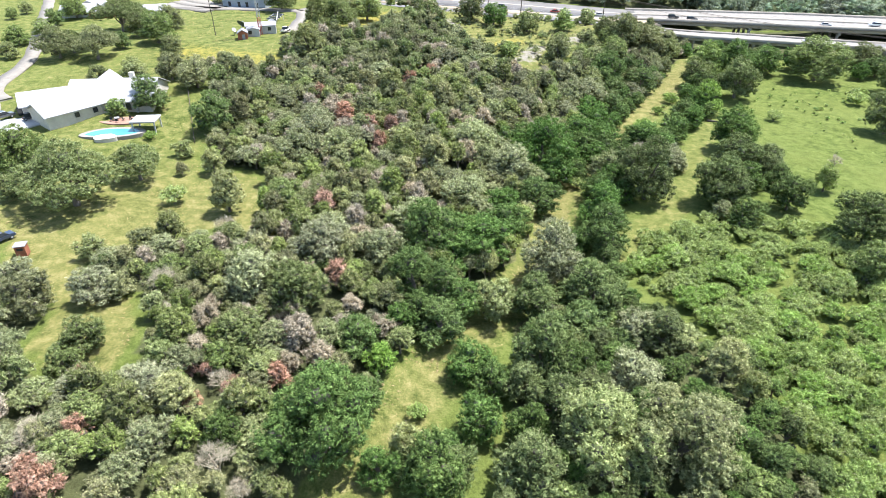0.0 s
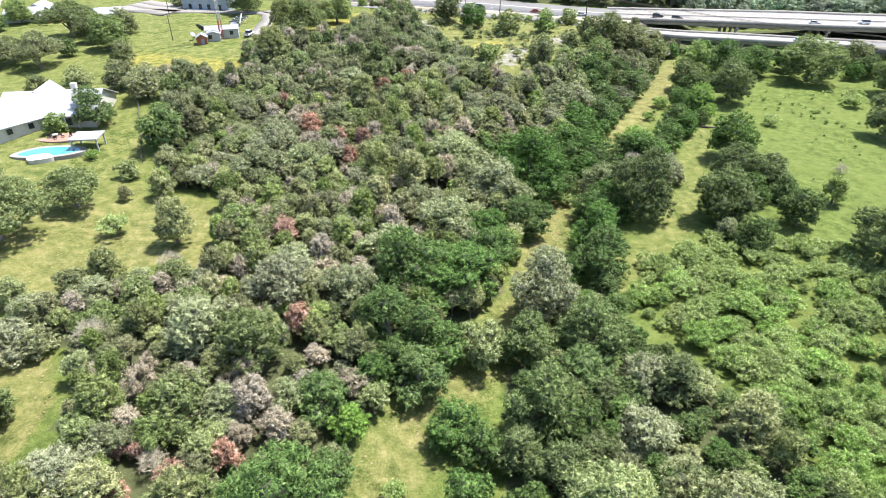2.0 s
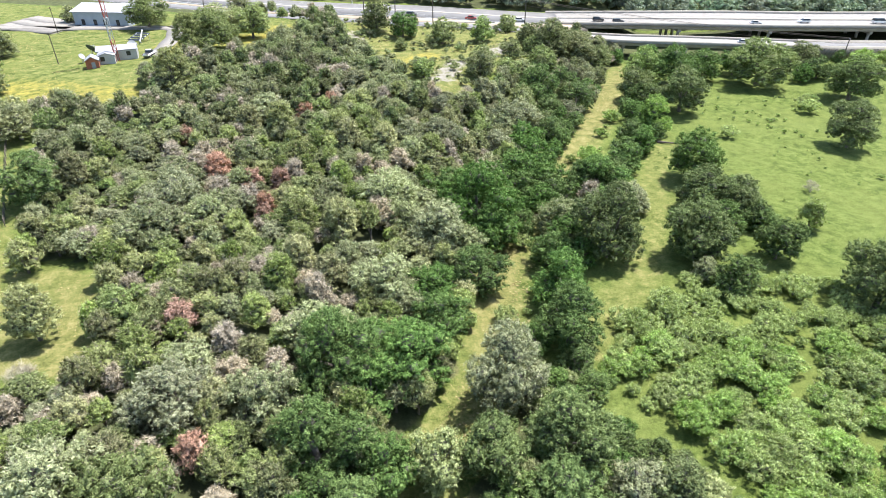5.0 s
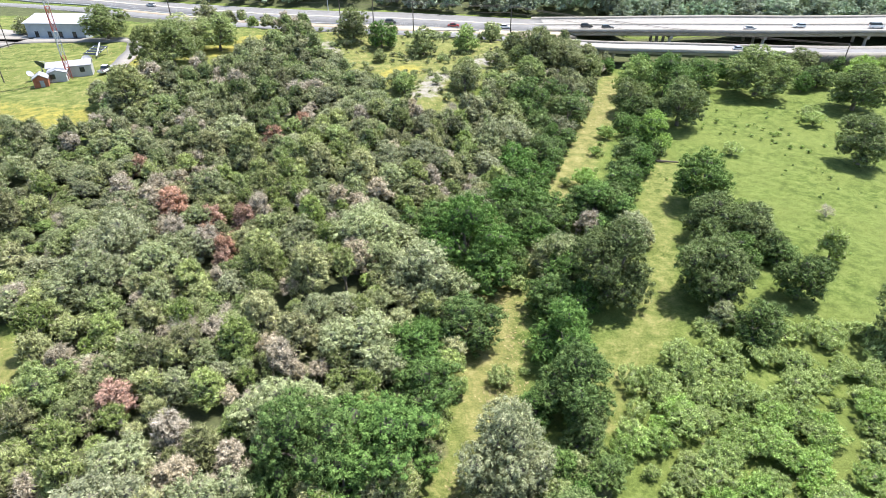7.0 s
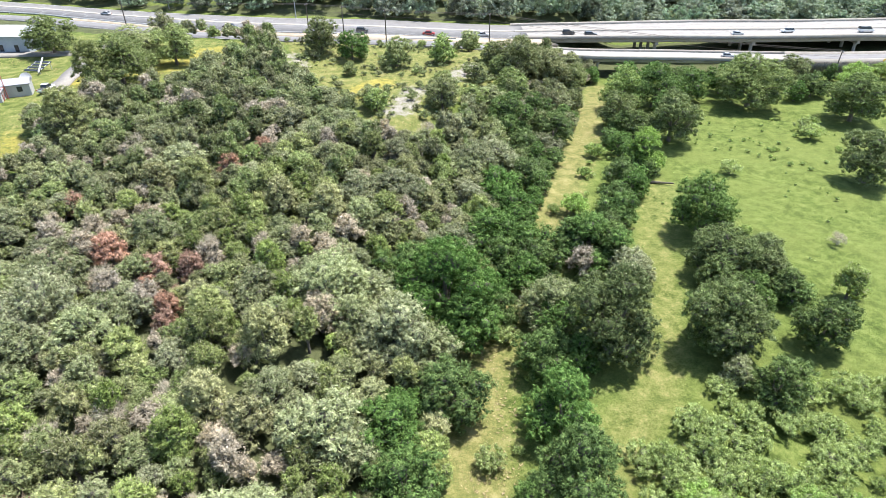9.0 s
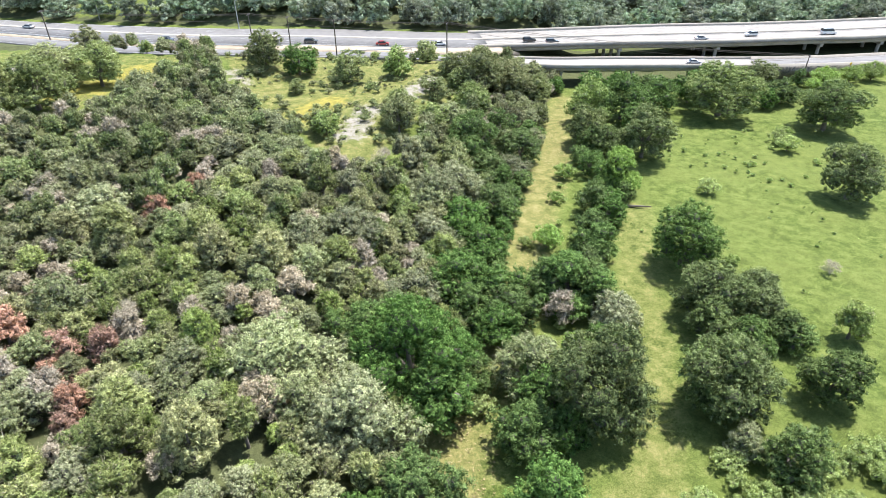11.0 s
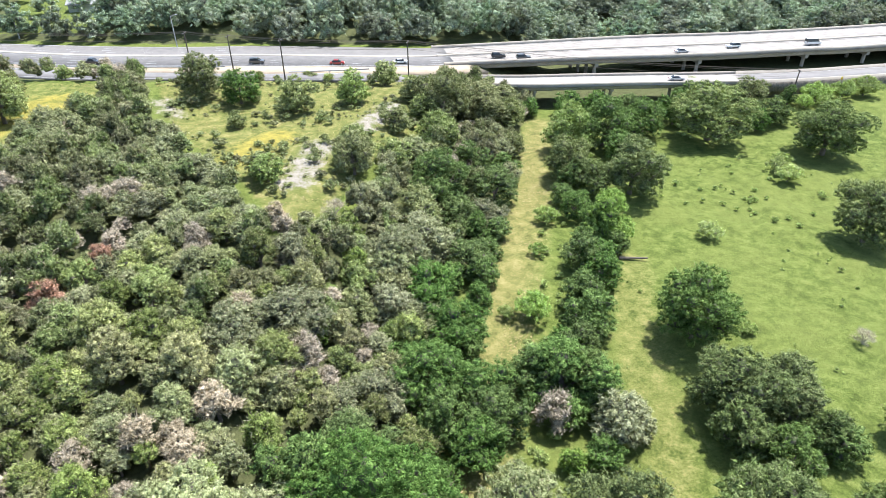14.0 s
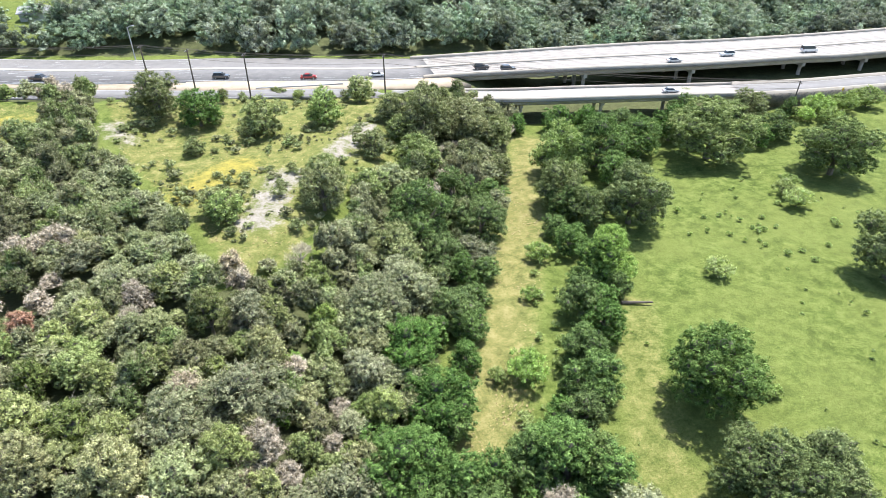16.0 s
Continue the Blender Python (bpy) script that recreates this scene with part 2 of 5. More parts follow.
def ground_sheet():
    fine_x, fine_y = np.arange(-190, 240.1, 1.5), np.arange(20, 420.1, 1.5)
    out = np.array([30, 70, 150, 300, 600, 1200, 2500])
    xs = np.concatenate((fine_x[0] - out[::-1], fine_x, fine_x[-1] + out))
    ys = np.concatenate((fine_y[0] - out[::-1], fine_y, fine_y[-1] + out))
    X, Y = np.meshgrid(xs, ys)
    Z = ground(X, Y) + 0.25 * np.sin(X * 0.31 + 1.3 * np.sin(Y * 0.17)) * np.sin(Y * 0.27 + np.sin(X * 0.11)) * ss(200, 0, np.hypot(X - 40, Y - 150) - 150)
    nx = len(xs)
    i = np.arange(len(ys) - 1)[:, None] * nx + np.arange(nx - 1)[None, :]
    faces = np.stack((i, i + 1, i + nx + 1, i + nx), -1).reshape(-1, 4)
    me = mesh_from("ground", np.stack((X, Y, Z), -1), faces, GROUND)
    me.polygons.foreach_set("use_smooth", np.ones(len(me.polygons), bool))
    x, y = X.ravel(), Y.ravel()
    dry = ss(9.5, 1, dist_to(TRAIL, x, y)) * (0.56 + 0.17 * ss(80, 125, y))
    dry = np.maximum(dry, 0.4 * ss(8, 1, dist_to(GRASSPATH, x, y)))
    yard = inside(YARD, x, y) & (y < 165)
    dry = np.maximum(dry, np.where(yard, 0.62 - 0.24 * ss(112, 140, y), 0))
    rocky = inside(ROCKY, x, y)
    dry = np.maximum(dry, np.where(rocky, 0.5, 0))
    dry = np.maximum(dry, np.where(inside(YARD, x, y) & (y >= 165), 0.33, 0))
    rock = np.maximum(0.62 * ss(7.5, 1, dist_to([(28, 214), (35, 230)], x, y)), 0.6 * ss(6.5, 1, dist_to([(47, 238), (57, 251)], x, y)))
    rock = np.maximum(rock, 0.5 * ss(7, 1, dist_to([(2, 268), (5, 258)], x, y)))
    flower = ss(9, 0, dist_to([(18, 229), (23, 236), (27, 239)], x, y)) * 0.75
    flower = np.maximum(flower, 0.52 * ss(16, 2, dist_to([(-58, 203), (-72, 206), (-88, 212)], x, y)))
    flower = np.maximum(flower, 0.62 * ss(14, 2, dist_to([(-54, 250), (-44, 258), (-32, 260), (-23, 274)], x, y)))
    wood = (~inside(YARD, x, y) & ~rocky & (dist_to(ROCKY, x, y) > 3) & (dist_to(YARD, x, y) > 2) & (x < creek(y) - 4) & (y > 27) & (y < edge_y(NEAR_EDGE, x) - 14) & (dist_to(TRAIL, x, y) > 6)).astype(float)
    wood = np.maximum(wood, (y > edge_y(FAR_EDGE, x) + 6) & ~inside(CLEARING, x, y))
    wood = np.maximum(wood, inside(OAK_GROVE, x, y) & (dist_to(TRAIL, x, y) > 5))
    # the same dark colour across the strip under the bridge decks
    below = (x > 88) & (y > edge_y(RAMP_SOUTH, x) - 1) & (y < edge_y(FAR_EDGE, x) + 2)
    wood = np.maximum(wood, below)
    for key, v in (("dry", dry), ("rock", rock), ("flower", flower), ("dark_floor", wood)):
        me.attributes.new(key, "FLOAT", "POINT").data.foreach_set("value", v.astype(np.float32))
    return tagged(new("ground", me), "green meadow and dry grass over limestone soil", "ground", kind="structure")


def ground_material():
    m, nodes, links, bsdf = material("meadow")
    big, mid, fine = noise_tex(nodes, links, 0.05, 4), noise_tex(nodes, links, 0.45, 5, 0.65), noise_tex(nodes, links, 2.6, 6, 0.8)
    f = maths(nodes, links, "ADD", maths(nodes, links, "MULTIPLY", mid, 0.55), maths(nodes, links, "MULTIPLY", fine, 0.5))
    c = ramp(nodes, links, f, [(0.42, (0.04, 0.06, 0.013)), (0.52, (0.088, 0.123, 0.028)), (0.63, (0.162, 0.19, 0.058))])
    patchy = ramp(nodes, links, big, [(0.4, (0.08, 0.08, 0.08)), (0.62, (0.62, 0.62, 0.62))])
    c = mix(nodes, links, patchy, c, (0.136, 0.16, 0.046))

    def masked(key, sharp, c, stops):
        a = nodes.new("ShaderNodeAttribute")
        a.attribute_name = key
        k = maths(nodes, links, "ADD", a.outputs["Fac"], maths(nodes, links, "MULTIPLY", maths(nodes, links, "SUBTRACT", f, 0.53), 2.6))
        r = nodes.new("ShaderNodeMapRange")
        r.inputs["From Min"].default_value, r.inputs["From Max"].default_value = 0.5 - sharp, 0.5 + sharp
        links.new(k, r.inputs["Value"])
        k = maths(nodes, links, "MULTIPLY", r.outputs[0], maths(nodes, links, "MINIMUM", maths(nodes, links, "MULTIPLY", a.outputs["Fac"], 3.0), 1.0))
        return mix(nodes, links, k, c, ramp(nodes, links, f, stops))

    blades = noise_tex(nodes, links, 9.0, 3, 0.7)
    c = mix(nodes, links, 1.0, c, ramp(nodes, links, blades, [(0.36, (0.58, 0.6, 0.55)), (0.64, (1.3, 1.28, 1.2))]), "MULTIPLY")
    # leaf litter colour, made darker for the shadow between the crowns too
    c = masked("dark_floor", 0.2, c, [(0.35, (0.036, 0.04, 0.018)), (0.7, (0.105, 0.118, 0.05))])
    c = masked("dry", 0.35, c, [(0.35, (0.1, 0.1, 0.036)), (0.52, (0.172, 0.16, 0.056)), (0.7, (0.275, 0.246, 0.105))])
    c = masked("flower", 0.3, c, [(0.35, (0.18, 0.16, 0.04)), (0.7, (0.33, 0.275, 0.06))])
    c = masked("rock", 0.15, c, [(0.35, (0.17, 0.153, 0.127)), (0.7, (0.305, 0.28, 0.242))])
    links.new(c, bsdf.inputs["Base Color"])
    bsdf.inputs["Roughness"].default_value = 0.95
    bsdf.inputs["Specular IOR Level"].default_value = 0.1
    b = node(nodes, "ShaderNodeBump", Strength=1.0, Distance=0.35)
    links.new(f, b.inputs["Height"]), links.new(b.outputs[0], bsdf.inputs["Normal"])
    return m


GROUND = ground_material()
ground_sheet()


# ---- roads ----
def smooth_line(pts, step=4.0):
    """A polyline through the points, cut into short even pieces (Catmull-Rom)."""
    p = [np.array(q, float) for q in pts]
    p = [2 * p[0] - p[1]] + p + [2 * p[-1] - p[-2]]
    res = []
    for a, b, c, d in zip(p, p[1:], p[2:], p[3:]):
        n = max(2, int(np.linalg.norm(c - b) / step))
        for u in np.arange(n) / n:
            res.append(0.5 * (2 * b + (c - a) * u + (2 * a - 5 * b + 4 * c - d) * u * u + (3 * b - a - 3 * c + d) * u ** 3))
    return np.array(res + [p[-2]])


def slab(name, left, right, top, depth, mat):
    """A solid strip between two lines of as many points; top: the height of each point, depth: its thickness."""
    n = len(left)
    top = np.broadcast_to(np.asarray(top, float), (n,))
    depth = np.broadcast_to(np.asarray(depth, float), (n,))
    v = np.concatenate([np.c_[left[:, :2], top], np.c_[right[:, :2], top], np.c_[right[:, :2], top - depth], np.c_[left[:, :2], top - depth]])
    f = []
    for i in range(n - 1):
        for a, b in ((0, 1), (1, 2), (2, 3), (3, 0)):
            f.append((b * n + i, b * n + i + 1, a * n + i + 1, a * n + i))
    f += [(0, n, 2 * n, 3 * n), (4 * n - 1, 3 * n - 1, 2 * n - 1, n - 1)]
    me = mesh_from(name, v, f, mat)
    return new(name, me)


def resample(line, n):
    s = np.r_[0, np.cumsum(np.linalg.norm(np.diff(line[:, :2], axis=0), axis=1))]
    u = np.linspace(0, s[-1], n)
    return np.stack([np.interp(u, s, line[:, k]) for k in range(line.shape[1])], -1)


BRIDGE_X = 88.0
far_line, near_line = resample(smooth_line(FAR_EDGE), 500), resample(smooth_line(NEAR_EDGE), 500)


def between(u):
    """The line a share u of the way from the far edge to the near edge."""
    return far_line * (1 - u) + near_line * u


on_land = near_line[:, 0] < BRIDGE_X
cut = int(on_land.sum())
tagged(slab("road", far_line[:cut + 1], near_line[:cut + 1], road_z(near_line[:cut + 1, 0]), 0.6, ASPHALT), "grey asphalt highway with worn lane lines", "road", kind="structure")


# ---- trees ----
rng = np.random.default_rng(7)


def unit(n, r):
    v = r.normal(size=(n, 3))
    return v / np.linalg.norm(v, axis=1, keepdims=True)


def leaves(centres, radii, per, size, r, flat=0.85, slim=0.36, upright=0.0):
    """Leaf sprays: small triangles in rounded clumps, facing roughly outwards and up."""
    c = np.repeat(centres, per, 0)
    rad = np.repeat(radii, per)
    d = unit(len(c), r)
    d[:, 2] = np.where(d[:, 2] < -0.3, -d[:, 2], d[:, 2])
    p = c + d * (rad * r.uniform(0.55, 1.2, len(c)))[:, None] * np.array([1, 1, flat])
    nrm = 0.85 * d + 0.5 * unit(len(c), r) + np.array([0, 0, 0.45])
    nrm /= np.linalg.norm(nrm, axis=1, keepdims=True)
    a = np.cross(nrm, unit(len(c), r))
    a /= np.linalg.norm(a, axis=1, keepdims=True) + 1e-9
    a += 0.4 * d
    a[:, 2] += upright * r.uniform(0.3, 1.0, len(c))
    b = np.cross(nrm, a)
    s = (size * r.uniform(0.6, 1.35, len(c)))[:, None]
    tri = np.stack((p + a * s * 0.85, p - a * s * 0.45 + b * s * slim, p - a * s * 0.45 - b * s * slim), 1).reshape(-1, 3)
    return tri, np.arange(len(tri)).reshape(-1, 3)


PHI = (1 + 5 ** 0.5) / 2
ICO_V = np.array([(-1, PHI, 0), (1, PHI, 0), (-1, -PHI, 0), (1, -PHI, 0), (0, -1, PHI), (0, 1, PHI), (0, -1, -PHI), (0, 1, -PHI), (PHI, 0, -1), (PHI, 0, 1), (-PHI, 0, -1), (-PHI, 0, 1)]) / math.sqrt(1 + PHI * PHI)
ICO_F = np.array([(0, 11, 5), (0, 5, 1), (0, 1, 7), (0, 7, 10), (0, 10, 11), (1, 5, 9), (5, 11, 4), (11, 10, 2), (10, 7, 6), (7, 1, 8), (3, 9, 4), (3, 4, 2), (3, 2, 6), (3, 6, 8), (3, 8, 9), (4, 9, 5), (2, 4, 11), (6, 2, 10), (8, 6, 7), (9, 8, 1)])


OCT_V = np.array([(1, 0, 0), (-1, 0, 0), (0, 1, 0), (0, -1, 0), (0, 0, 1), (0, 0, -1)], float)
OCT_F = np.array([(0, 2, 4), (2, 1, 4), (1, 3, 4), (3, 0, 4), (2, 0, 5), (1, 2, 5), (3, 1, 5), (0, 3, 5)])


def sprays(centres, radii, r, flat=0.75, rough=0.3, shape=(OCT_V, OCT_F)):
    """Dense sprays of foliage: a small uneven lump for each clump."""
    n = len(centres)
    q, _ = np.linalg.qr(r.normal(size=(n, 3, 3)))
    v = np.einsum("nij,kj->nki", q, shape[0]) * (np.asarray(radii)[:, None] * r.uniform(1 - rough, 1 + rough, (n, len(shape[0]))))[:, :, None] * np.array([1, 1, flat])
    f = shape[1][None] + (len(shape[0]) * np.arange(n))[:, None, None]
    flip = np.linalg.det(q) < 0
    f[flip] = f[flip][:, :, ::-1]
    return (v + np.asarray(centres)[:, None]).reshape(-1, 3), f.reshape(-1, 3)


def twigs(centres, radii, per, r, length=0.8, width=0.05):
    """Bare twigs: thin slivers that fan outwards from each clump."""
    c = np.repeat(centres, per, 0)
    rad = np.repeat(radii, per)
    d = unit(len(c), r)
    d[:, 2] = np.abs(d[:, 2]) * 0.9 + 0.1
    p = c + d * (rad * r.uniform(0.2, 0.8, len(c)))[:, None]
    d = d + 0.5 * unit(len(c), r)
    side = np.cross(d, unit(len(c), r))
    side /= np.linalg.norm(side, axis=1, keepdims=True) + 1e-9
    ln = (length * r.uniform(0.5, 1.4, len(c)))[:, None]
    tri = np.stack((p - side * width, p + side * width, p + d * ln), 1)
    return tri.reshape(-1, 3)


def merge(pieces):
    vs, fs, o = [], [], 0
    for v, f in pieces:
        vs.append(v), fs.append(f + o)
        o += len(v)
    return np.concatenate(vs), np.concatenate(fs)


def spread(points, count):
    """So many of the points, as far from one another as can be."""
    far, keep = np.full(len(points), 1e9), [0]
    while len(keep) < count:
        far = np.minimum(far, ((points - points[keep[-1]]) ** 2).sum(1))
        keep.append(int(far.argmax()))
    return points[keep]


def crown_clumps(kind, r, height, count, low=0.16):
    """Centres and radii of the leaf clumps of a crown one metre wide, and how high it stands."""
    if kind in ("juniper", "red", "bare", "dry"):
        z = r.uniform(0.12 if low < 0.3 else 0.42, 1.0, count) ** 0.8
        ang = r.uniform(0, 2 * math.pi, count)
        rad = 0.44 * np.sqrt(np.clip(1.12 - z, 0.05, 1)) * r.uniform(0.35, 1.0, count) ** 0.6
        c = np.stack((np.cos(ang) * rad, np.sin(ang) * rad, (0.1 + 0.8 * z) * height), -1)
        k = 7
        z = np.linspace(0.3 if low < 0.3 else 0.5, 0.85, k)
        ang = r.uniform(0, 2 * math.pi, k)
        rad = 0.2 * np.sqrt(np.clip(1.12 - z, 0.05, 1))
        inner = np.stack((np.cos(ang) * rad, np.sin(ang) * rad, (0.1 + 0.75 * z) * height), -1)
        return c, r.uniform(0.08, 0.13, count), inner, 0.3 * np.sqrt(1.15 - z)
    if kind == "shrub":
        ang, rad = r.uniform(0, 2 * math.pi, count), 0.42 * np.sqrt(r.uniform(0, 1, count))
        c = np.stack((np.cos(ang) * rad, np.sin(ang) * rad, (0.3 + 0.55 * r.uniform(0.2, 1, count) * (1 - rad * 1.3)) * height), -1)
        return c, r.uniform(0.07, 0.13, count), np.array([[0, 0, 0.32 * height], [0.12, 0.1, 0.36 * height], [-0.14, 0.04, 0.34 * height]]), np.array([0.27, 0.22, 0.22])
    lobes = int(r.integers(6, 10))
    la = np.arange(lobes) * 2 * math.pi / lobes + r.uniform(0, 0.8, lobes)
    lr, lz = r.uniform(0.2, 0.36, lobes), r.uniform(0.23, 0.62, lobes)
    lobe_c = np.stack((np.cos(la) * lr, np.sin(la) * lr, lz * height), -1)
    lobe_c = np.concatenate((lobe_c, [[r.uniform(-.08, .08), r.uniform(-.08, .08), 0.66 * height], [r.uniform(-.16, .16), r.uniform(-.16, .16), 0.6 * height]]))
    lobe_r = np.r_[r.uniform(0.11, 0.2, lobes), 0.22, 0.19]
    if low < 0.3:
        skirt = np.arange(6) * math.pi / 3 + r.uniform(0, 0.9, 6)
        lobe_c = np.concatenate((lobe_c, np.stack((np.cos(skirt) * 0.27, np.sin(skirt) * 0.27, r.uniform(0.2, 0.3, 6) * height), -1)))
        lobe_r = np.r_[lobe_r, r.uniform(0.14, 0.19, 6)]
    c = np.zeros((0, 3))
    share = lobe_r ** 2 / (lobe_r ** 2).sum()
    while len(c) < 4 * count:
        pick = r.choice(len(lobe_c), 300, p=share)
        d = unit(300, r)
        d[:, 2] = np.where(d[:, 2] < -0.5, -d[:, 2], d[:, 2])
        p = lobe_c[pick] + d * (lobe_r[pick] * r.uniform(0.78, 1.08, 300))[:, None] * np.array([1, 1, 0.9])
        gap = np.linalg.norm((p[:, None] - lobe_c[None]) / np.array([1, 1, 0.9]), axis=2) / lobe_r[None]
        c = np.concatenate((c, p[(gap.min(1) > 0.72) & (p[:, 2] > low * height)]))
    return spread(c, count), r.uniform(0.05, 0.095, count), lobe_c, lobe_r * 0.93


def trunk_mesh(kind, clumps, height, r, n=5):
    """A tapered trunk that forks into limbs, one connected skin."""
    ang = np.arange(n) * 2 * math.pi / n
    ring = np.stack((np.cos(ang), np.sin(ang), 0 * ang), -1)
    base = 0.02 if kind == "shrub" else 0.034
    fork = np.array([0, 0, (0.1 if kind == "shrub" else 0.22) * height])
    vs, fs = [ring * base * 1.3 + np.array([0, 0, -0.06]), ring * base * 0.8 + fork], []

    def join(a, b):
        for i in range(n):
            j = (i + 1) % n
            fs.extend([(a * n + i, a * n + j, b * n + j), (a * n + i, b * n + j, b * n + i)])

    join(0, 1)
    for i in r.choice(len(clumps), 7, replace=False):
        mid = fork * 0.4 + clumps[i] * 0.6 + r.normal(size=3) * 0.03
        vs += [ring * base * 0.35 + mid, ring * base * 0.12 + clumps[i]]
        join(1, len(vs) - 2), join(len(vs) - 2, len(vs) - 1)
    return np.concatenate(vs), np.array(fs)


# kind: height over width, number of clumps, leaves a clump, leaf size over a crown of 8 m, twigs a clump
TREE = {
    "live_oak": (0.95, 124, 28, 0.27, 1),
    "dark_oak": (1.06, 160, 26, 0.28, 1),
    "open_oak": (0.74, 115, 26, 0.28, 3),
    "grey_oak": (0.93, 124, 26, 0.28, 5),
    "elm": (0.98, 125, 30, 0.27, 0),
    "bright": (0.95, 120, 30, 0.27, 0),
    "juniper": (1.02, 66, 28, 0.26, 4),
    "red": (0.9, 54, 24, 0.24, 14),
    "bare": (0.72, 44, 0, 0.3, 50),
    "shrub": (0.76, 54, 26, 0.25, 2),
    "dry": (0.9, 50, 22, 0.24, 18),
}
SHAPES = {}


def shapes(kind, variant, thin=1.0, size_class=0):
    """The crown, twigs and trunk of a tree with a crown one metre wide, as arrays; larger trees have more and finer clumps."""
    key = (kind, variant, thin, size_class)
    if key not in SHAPES:
        h, count, per, size, tw = TREE[kind]
        r = np.random.default_rng(100 * len(kind) + 17 * ord(kind[0]) + variant)
        sparse = thin < 0.3
        low_scrub = sparse and kind == "shrub"
        count = int(count * (0.75 if low_scrub else 0.36 if sparse else (1.0, 2.2, 4.4, 0.66)[size_class]))
        c, rad, inner, inner_rad = crown_clumps(kind, r, h, count, 0.36 if kind == "open_oak" else 0.1 if size_class < 3 else 0.46)
        rad = rad * (1.2 if low_scrub else 1.6 if sparse else (1.0, 0.74, 0.56, 0.97)[size_class])
        ref = (5.0 if kind in ("shrub", "juniper", "red", "bare", "dry") else 8.0) * (1.0, 1.8, 2.9, 0.95)[size_class]
        k = int(per * thin * (2.2 if sparse else 1))
        feathery = kind in ("shrub", "juniper")
        crown = None
        if k:
            finish = dict(slim=0.3 if feathery else 0.42, upright=0.6 if feathery else 0.15)
            leaf = size / ref / thin ** 0.25 * (0.95 if low_scrub else 1.3 if sparse else 1.0)
            core = 0.62 if kind == "open_oak" else 0.74
            # the last lumps are the dark core that stands for shade between clumps
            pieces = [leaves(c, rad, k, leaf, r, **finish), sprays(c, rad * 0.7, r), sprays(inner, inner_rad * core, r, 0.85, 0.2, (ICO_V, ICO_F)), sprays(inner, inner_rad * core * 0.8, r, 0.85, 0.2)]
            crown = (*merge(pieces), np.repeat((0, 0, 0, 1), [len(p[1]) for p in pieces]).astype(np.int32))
        tw_tri = twigs(c, rad, max(1, int(tw * thin)), r, 0.5 / ref, 0.014 / ref / math.sqrt(thin)) if tw else None
        SHAPES[key] = crown, tw_tri, trunk_mesh(kind, c, h, r)
    return SHAPES[key]


def soft(me):
    me.polygons.foreach_set("use_smooth", np.ones(len(me.polygons), bool))
    return me


def tri_faces(v):
    return np.arange(len(v), dtype=np.int32).reshape(-1, 3)


LOOK = {
    "live_oak": ("live_oak", "dark olive-green live oak with a lumpy crown", "oak tree"),
    "dark_oak": ("live_oak", "dense dark green live oak standing on grass", "oak tree"),
    "open_oak": ("live_oak", "spreading olive live oak with an open crown", "oak tree"),
    "grey_oak": ("lichen_oak", "grey-green live oak with pale lichen-covered twigs", "oak tree"),
    "elm": ("elm_tree", "deep green broadleaf elm with a dense crown", "elm tree"),
    "bright": ("hackberry_tree", "bright yellow-green leafy tree in the sun", "tree"),
    "juniper": ("juniper", "dark olive juniper with a ragged rounded crown", "juniper"),
    "red": ("dead_juniper", "dead juniper with rust-red dry needles", "dead tree"),
    "bare": ("bare_tree", "leafless dead tree with pale grey twigs", "dead tree"),
    "dry": ("dying_juniper", "dying juniper with thin grey-brown needles", "juniper"),
    "shrub": ("shrub", "low light-green mesquite shrub on grass", "shrub"),
}
MESHES = {}


def tree(kind, x, y, width, variant=None, turn=None, crowded=False):
    """One tree as a thing of its own: trunk with limbs, crown of leaves, bare twigs."""
    variant = int(rng.integers(0, 5)) if variant is None else variant
    turn = rng.uniform(0, 360) if turn is None else turn
    name, label, category = LOOK[kind]
    ref = 5.0 if kind in ("shrub", "juniper", "red", "bare", "dry") else 8.0
    size_class = 0 if width < 1.45 * ref else 1 if width < 2.0 * ref else 2
    size_class = 3 if crowded else size_class
    variant = variant if size_class in (0, 3) else variant % 3
    key = (kind, variant, size_class)
    if key not in MESHES:
        crown, tw, trunk = shapes(kind, variant, 1.0, size_class)
        made = [("trunk", mesh_from(name + "_trunk", *trunk, DEADWOOD if kind == "bare" else BARK))]
        if crown is not None:
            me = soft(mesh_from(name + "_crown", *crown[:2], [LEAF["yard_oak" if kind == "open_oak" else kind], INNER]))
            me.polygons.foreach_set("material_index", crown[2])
            made.append(("crown", me))
        if tw is not None:
            made.append(("deadwood", mesh_from(name + "_twigs", tw, tri_faces(tw), REDTWIG if kind == "red" else DEADWOOD)))
        MESHES[key] = made
    top = tagged(new(name), label, category, group={"shrub": "shrubs"}.get(kind, "trees of the woodland"))
    top.matrix_world = Matrix.Translation((x, y, gz(x, y) - 0.02 * width)) @ pose(0, 0, 0, 0, 0, turn) @ Matrix.Diagonal((width * rng.uniform(0.9, 1.1), width * rng.uniform(0.9, 1.1), width * (rng.uniform(0.78, 1.2) if crowded else rng.uniform(0.9, 1.12)) * (1.15 if kind == "red" else 0.8 if width > 17 else 1.0), 1))
    for part_name, me in MESHES[key]:
        ob = new(part_name, me)
        ob.parent = top
        if part_name == "deadwood":
            tagged(ob, kind="stuff")
    return top


